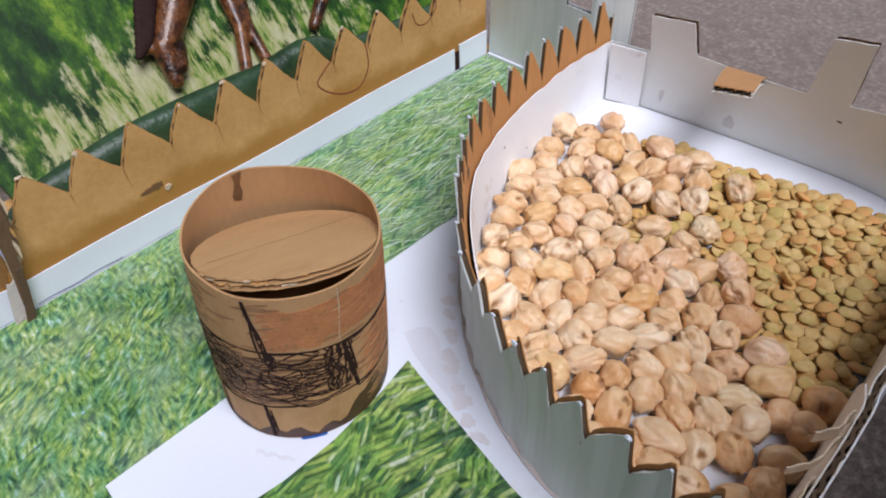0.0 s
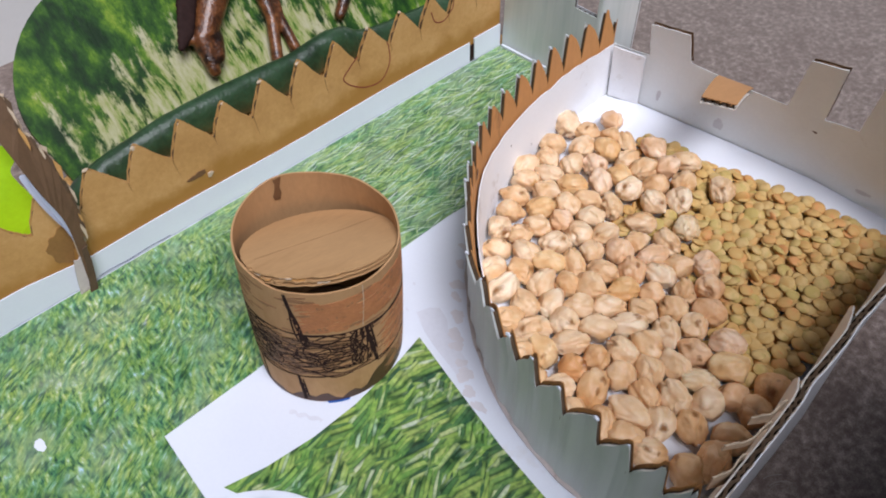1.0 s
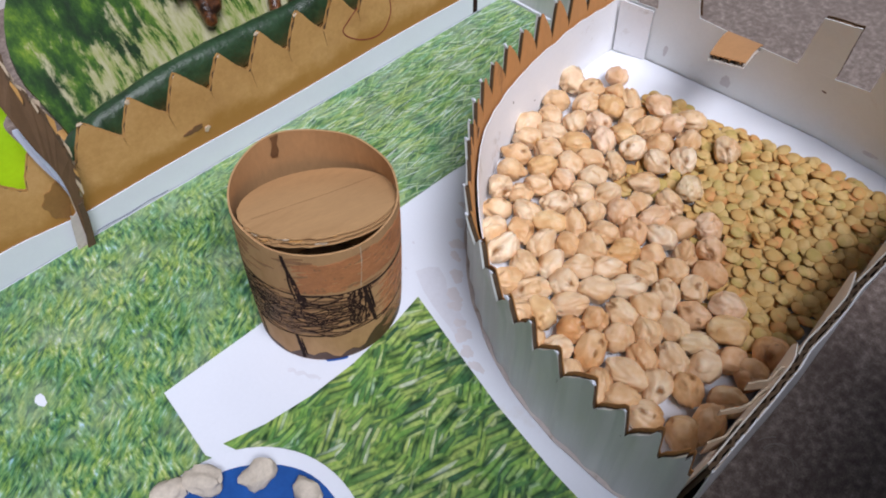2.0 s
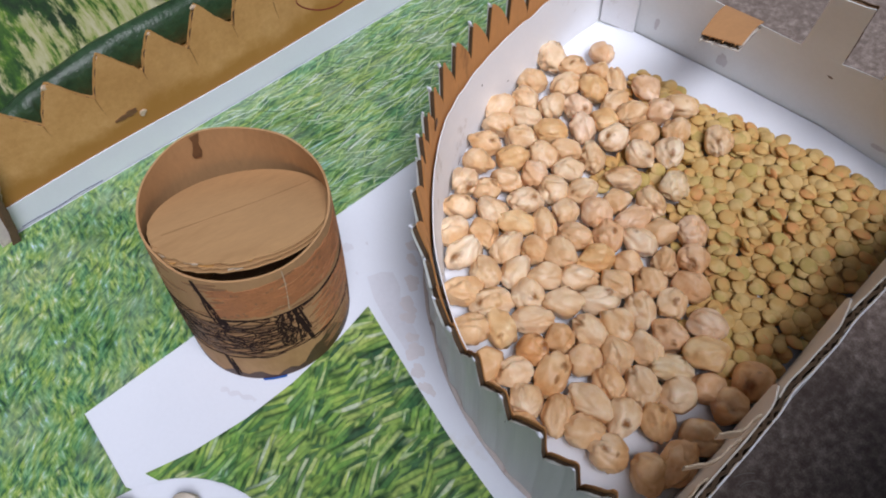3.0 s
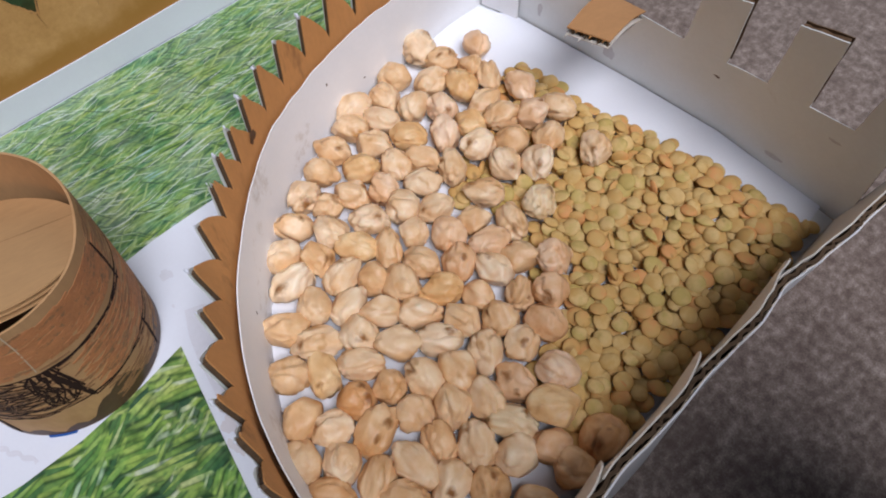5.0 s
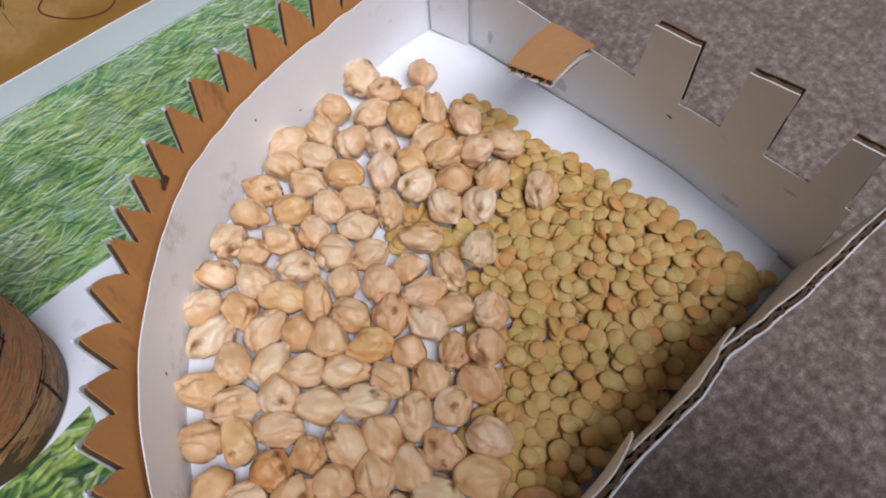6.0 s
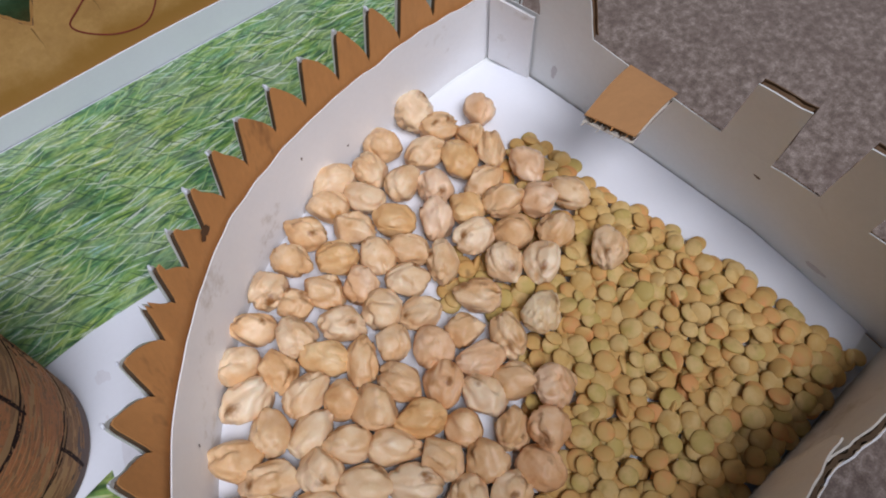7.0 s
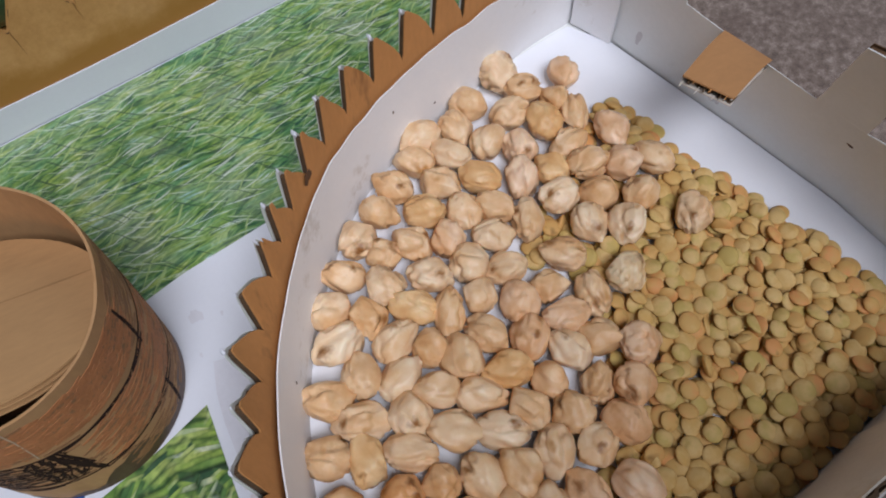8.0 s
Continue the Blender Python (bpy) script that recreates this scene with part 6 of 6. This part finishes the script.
# ---- lentils ----
def lentil_bm(seed):
    r = random.Random(seed)
    rad, half = 0.00238 * r.uniform(0.86, 1.12), 0.00088 * r.uniform(0.85, 1.15)
    bm = bmesh.new()
    top, bot = bm.verts.new((0, 0, half)), bm.verts.new((0, 0, -half))
    seg, prof = 20, [(0.45, 0.90), (0.75, 0.64), (0.93, 0.29), (1.0, 0.0), (0.93, -0.29), (0.75, -0.64), (0.45, -0.90)]
    ph = r.uniform(0, 6)
    rows = []
    for q, h in prof:
        rows.append([bm.verts.new((rad * q * (1 + 0.025 * math.sin(2 * a + ph) + 0.015 * math.sin(3 * a)) * math.cos(a),
                                   rad * q * (1 + 0.02 * math.sin(3 * a + ph)) * math.sin(a), half * h + 0.00006 * math.sin(2 * a + ph) * q)) for a in [2 * math.pi * i / seg for i in range(seg)]])
    for i in range(seg):
        j = (i + 1) % seg
        bm.faces.new((top, rows[0][i], rows[0][j]))
        bm.faces.new((bot, rows[-1][j], rows[-1][i]))
        for a, b in zip(rows, rows[1:]):
            bm.faces.new((a[i], b[i], b[j], a[j]))
    return bm


LENS = []
for i in range(8):
    bm = lentil_bm(i)
    me = bpy.data.meshes.new("lentil")
    bmesh.ops.recalc_face_normals(bm, faces=bm.faces[:])
    bm.to_mesh(me)
    bm.free()
    me.materials.append(LENTIL)
    me.shade_smooth()
    LENS.append(me)

rl = random.Random(31)
layers = []
for level, (space, margin, z, tilt, tries) in enumerate(((0.0035, 0.0003, 0.0010, 12, 18000), (0.0036, 0.0014, 0.0020, 22, 26000), (0.0038, 0.0038, 0.0031, 26, 26000), (0.0047, 0.0085, 0.0042, 30, 10000))):
    put = []
    for _ in range(tries):
        x, y = rl.uniform(-0.009, 0.0928), rl.uniform(0.048, 0.144)
        if not inside_of(x, y, LENTIL_BED) or edge_distance(x, y, LENTIL_BED) < margin:
            continue
        if any((x - a) ** 2 + (y - b) ** 2 < space ** 2 for a, b, *_ in put):
            continue
        near = min((x - a) ** 2 + (y - b) ** 2 for a, b in laid)
        if near < (0.0048, 0.0052, 0.0058, 0.0062)[level] ** 2:
            continue
        steep = 1.9 if level and rl.random() < 0.08 else 0.5          # some stand on edge between the others
        put.append((x, y, FLOOR + z + rl.uniform(-0.0003, 0.0004) + (0.0004 if steep > 1 else 0.0), rl.gauss(0, tilt * steep), rl.gauss(0, tilt * steep), rl.uniform(0, 360)))
    layers.append(put)
singles = [q for put in layers[1:] for q in put]
singles.sort(key=lambda q: -q[2])
rest = layers[0] + singles[300:]
for x, y, z, a, b, c in singles[:300]:
    ob = new("lentil", LENS[rl.randrange(8)])
    ob.matrix_basis = pose(x, y, z, a, b, c)
    tagged(ob, "flat round olive-tan lentil heaped in the castle tray", "lentil", "lentils in the tray")
heap = bmesh.new()
for i, (x, y, z, a, b, c) in enumerate(rest):
    me = LENS[i % 8].copy()
    me.transform(pose(x, y, z, a, b, c))
    heap.from_mesh(me)
    bpy.data.meshes.remove(me)
me = bpy.data.meshes.new("lentil_heap")
heap.to_mesh(me)
heap.free()
me.materials.append(LENTIL)
me.shade_smooth()
tagged(new("lentil_heap", me), "lower layer of olive-tan lentils on the white tray floor", "lentils", kind="stuff")
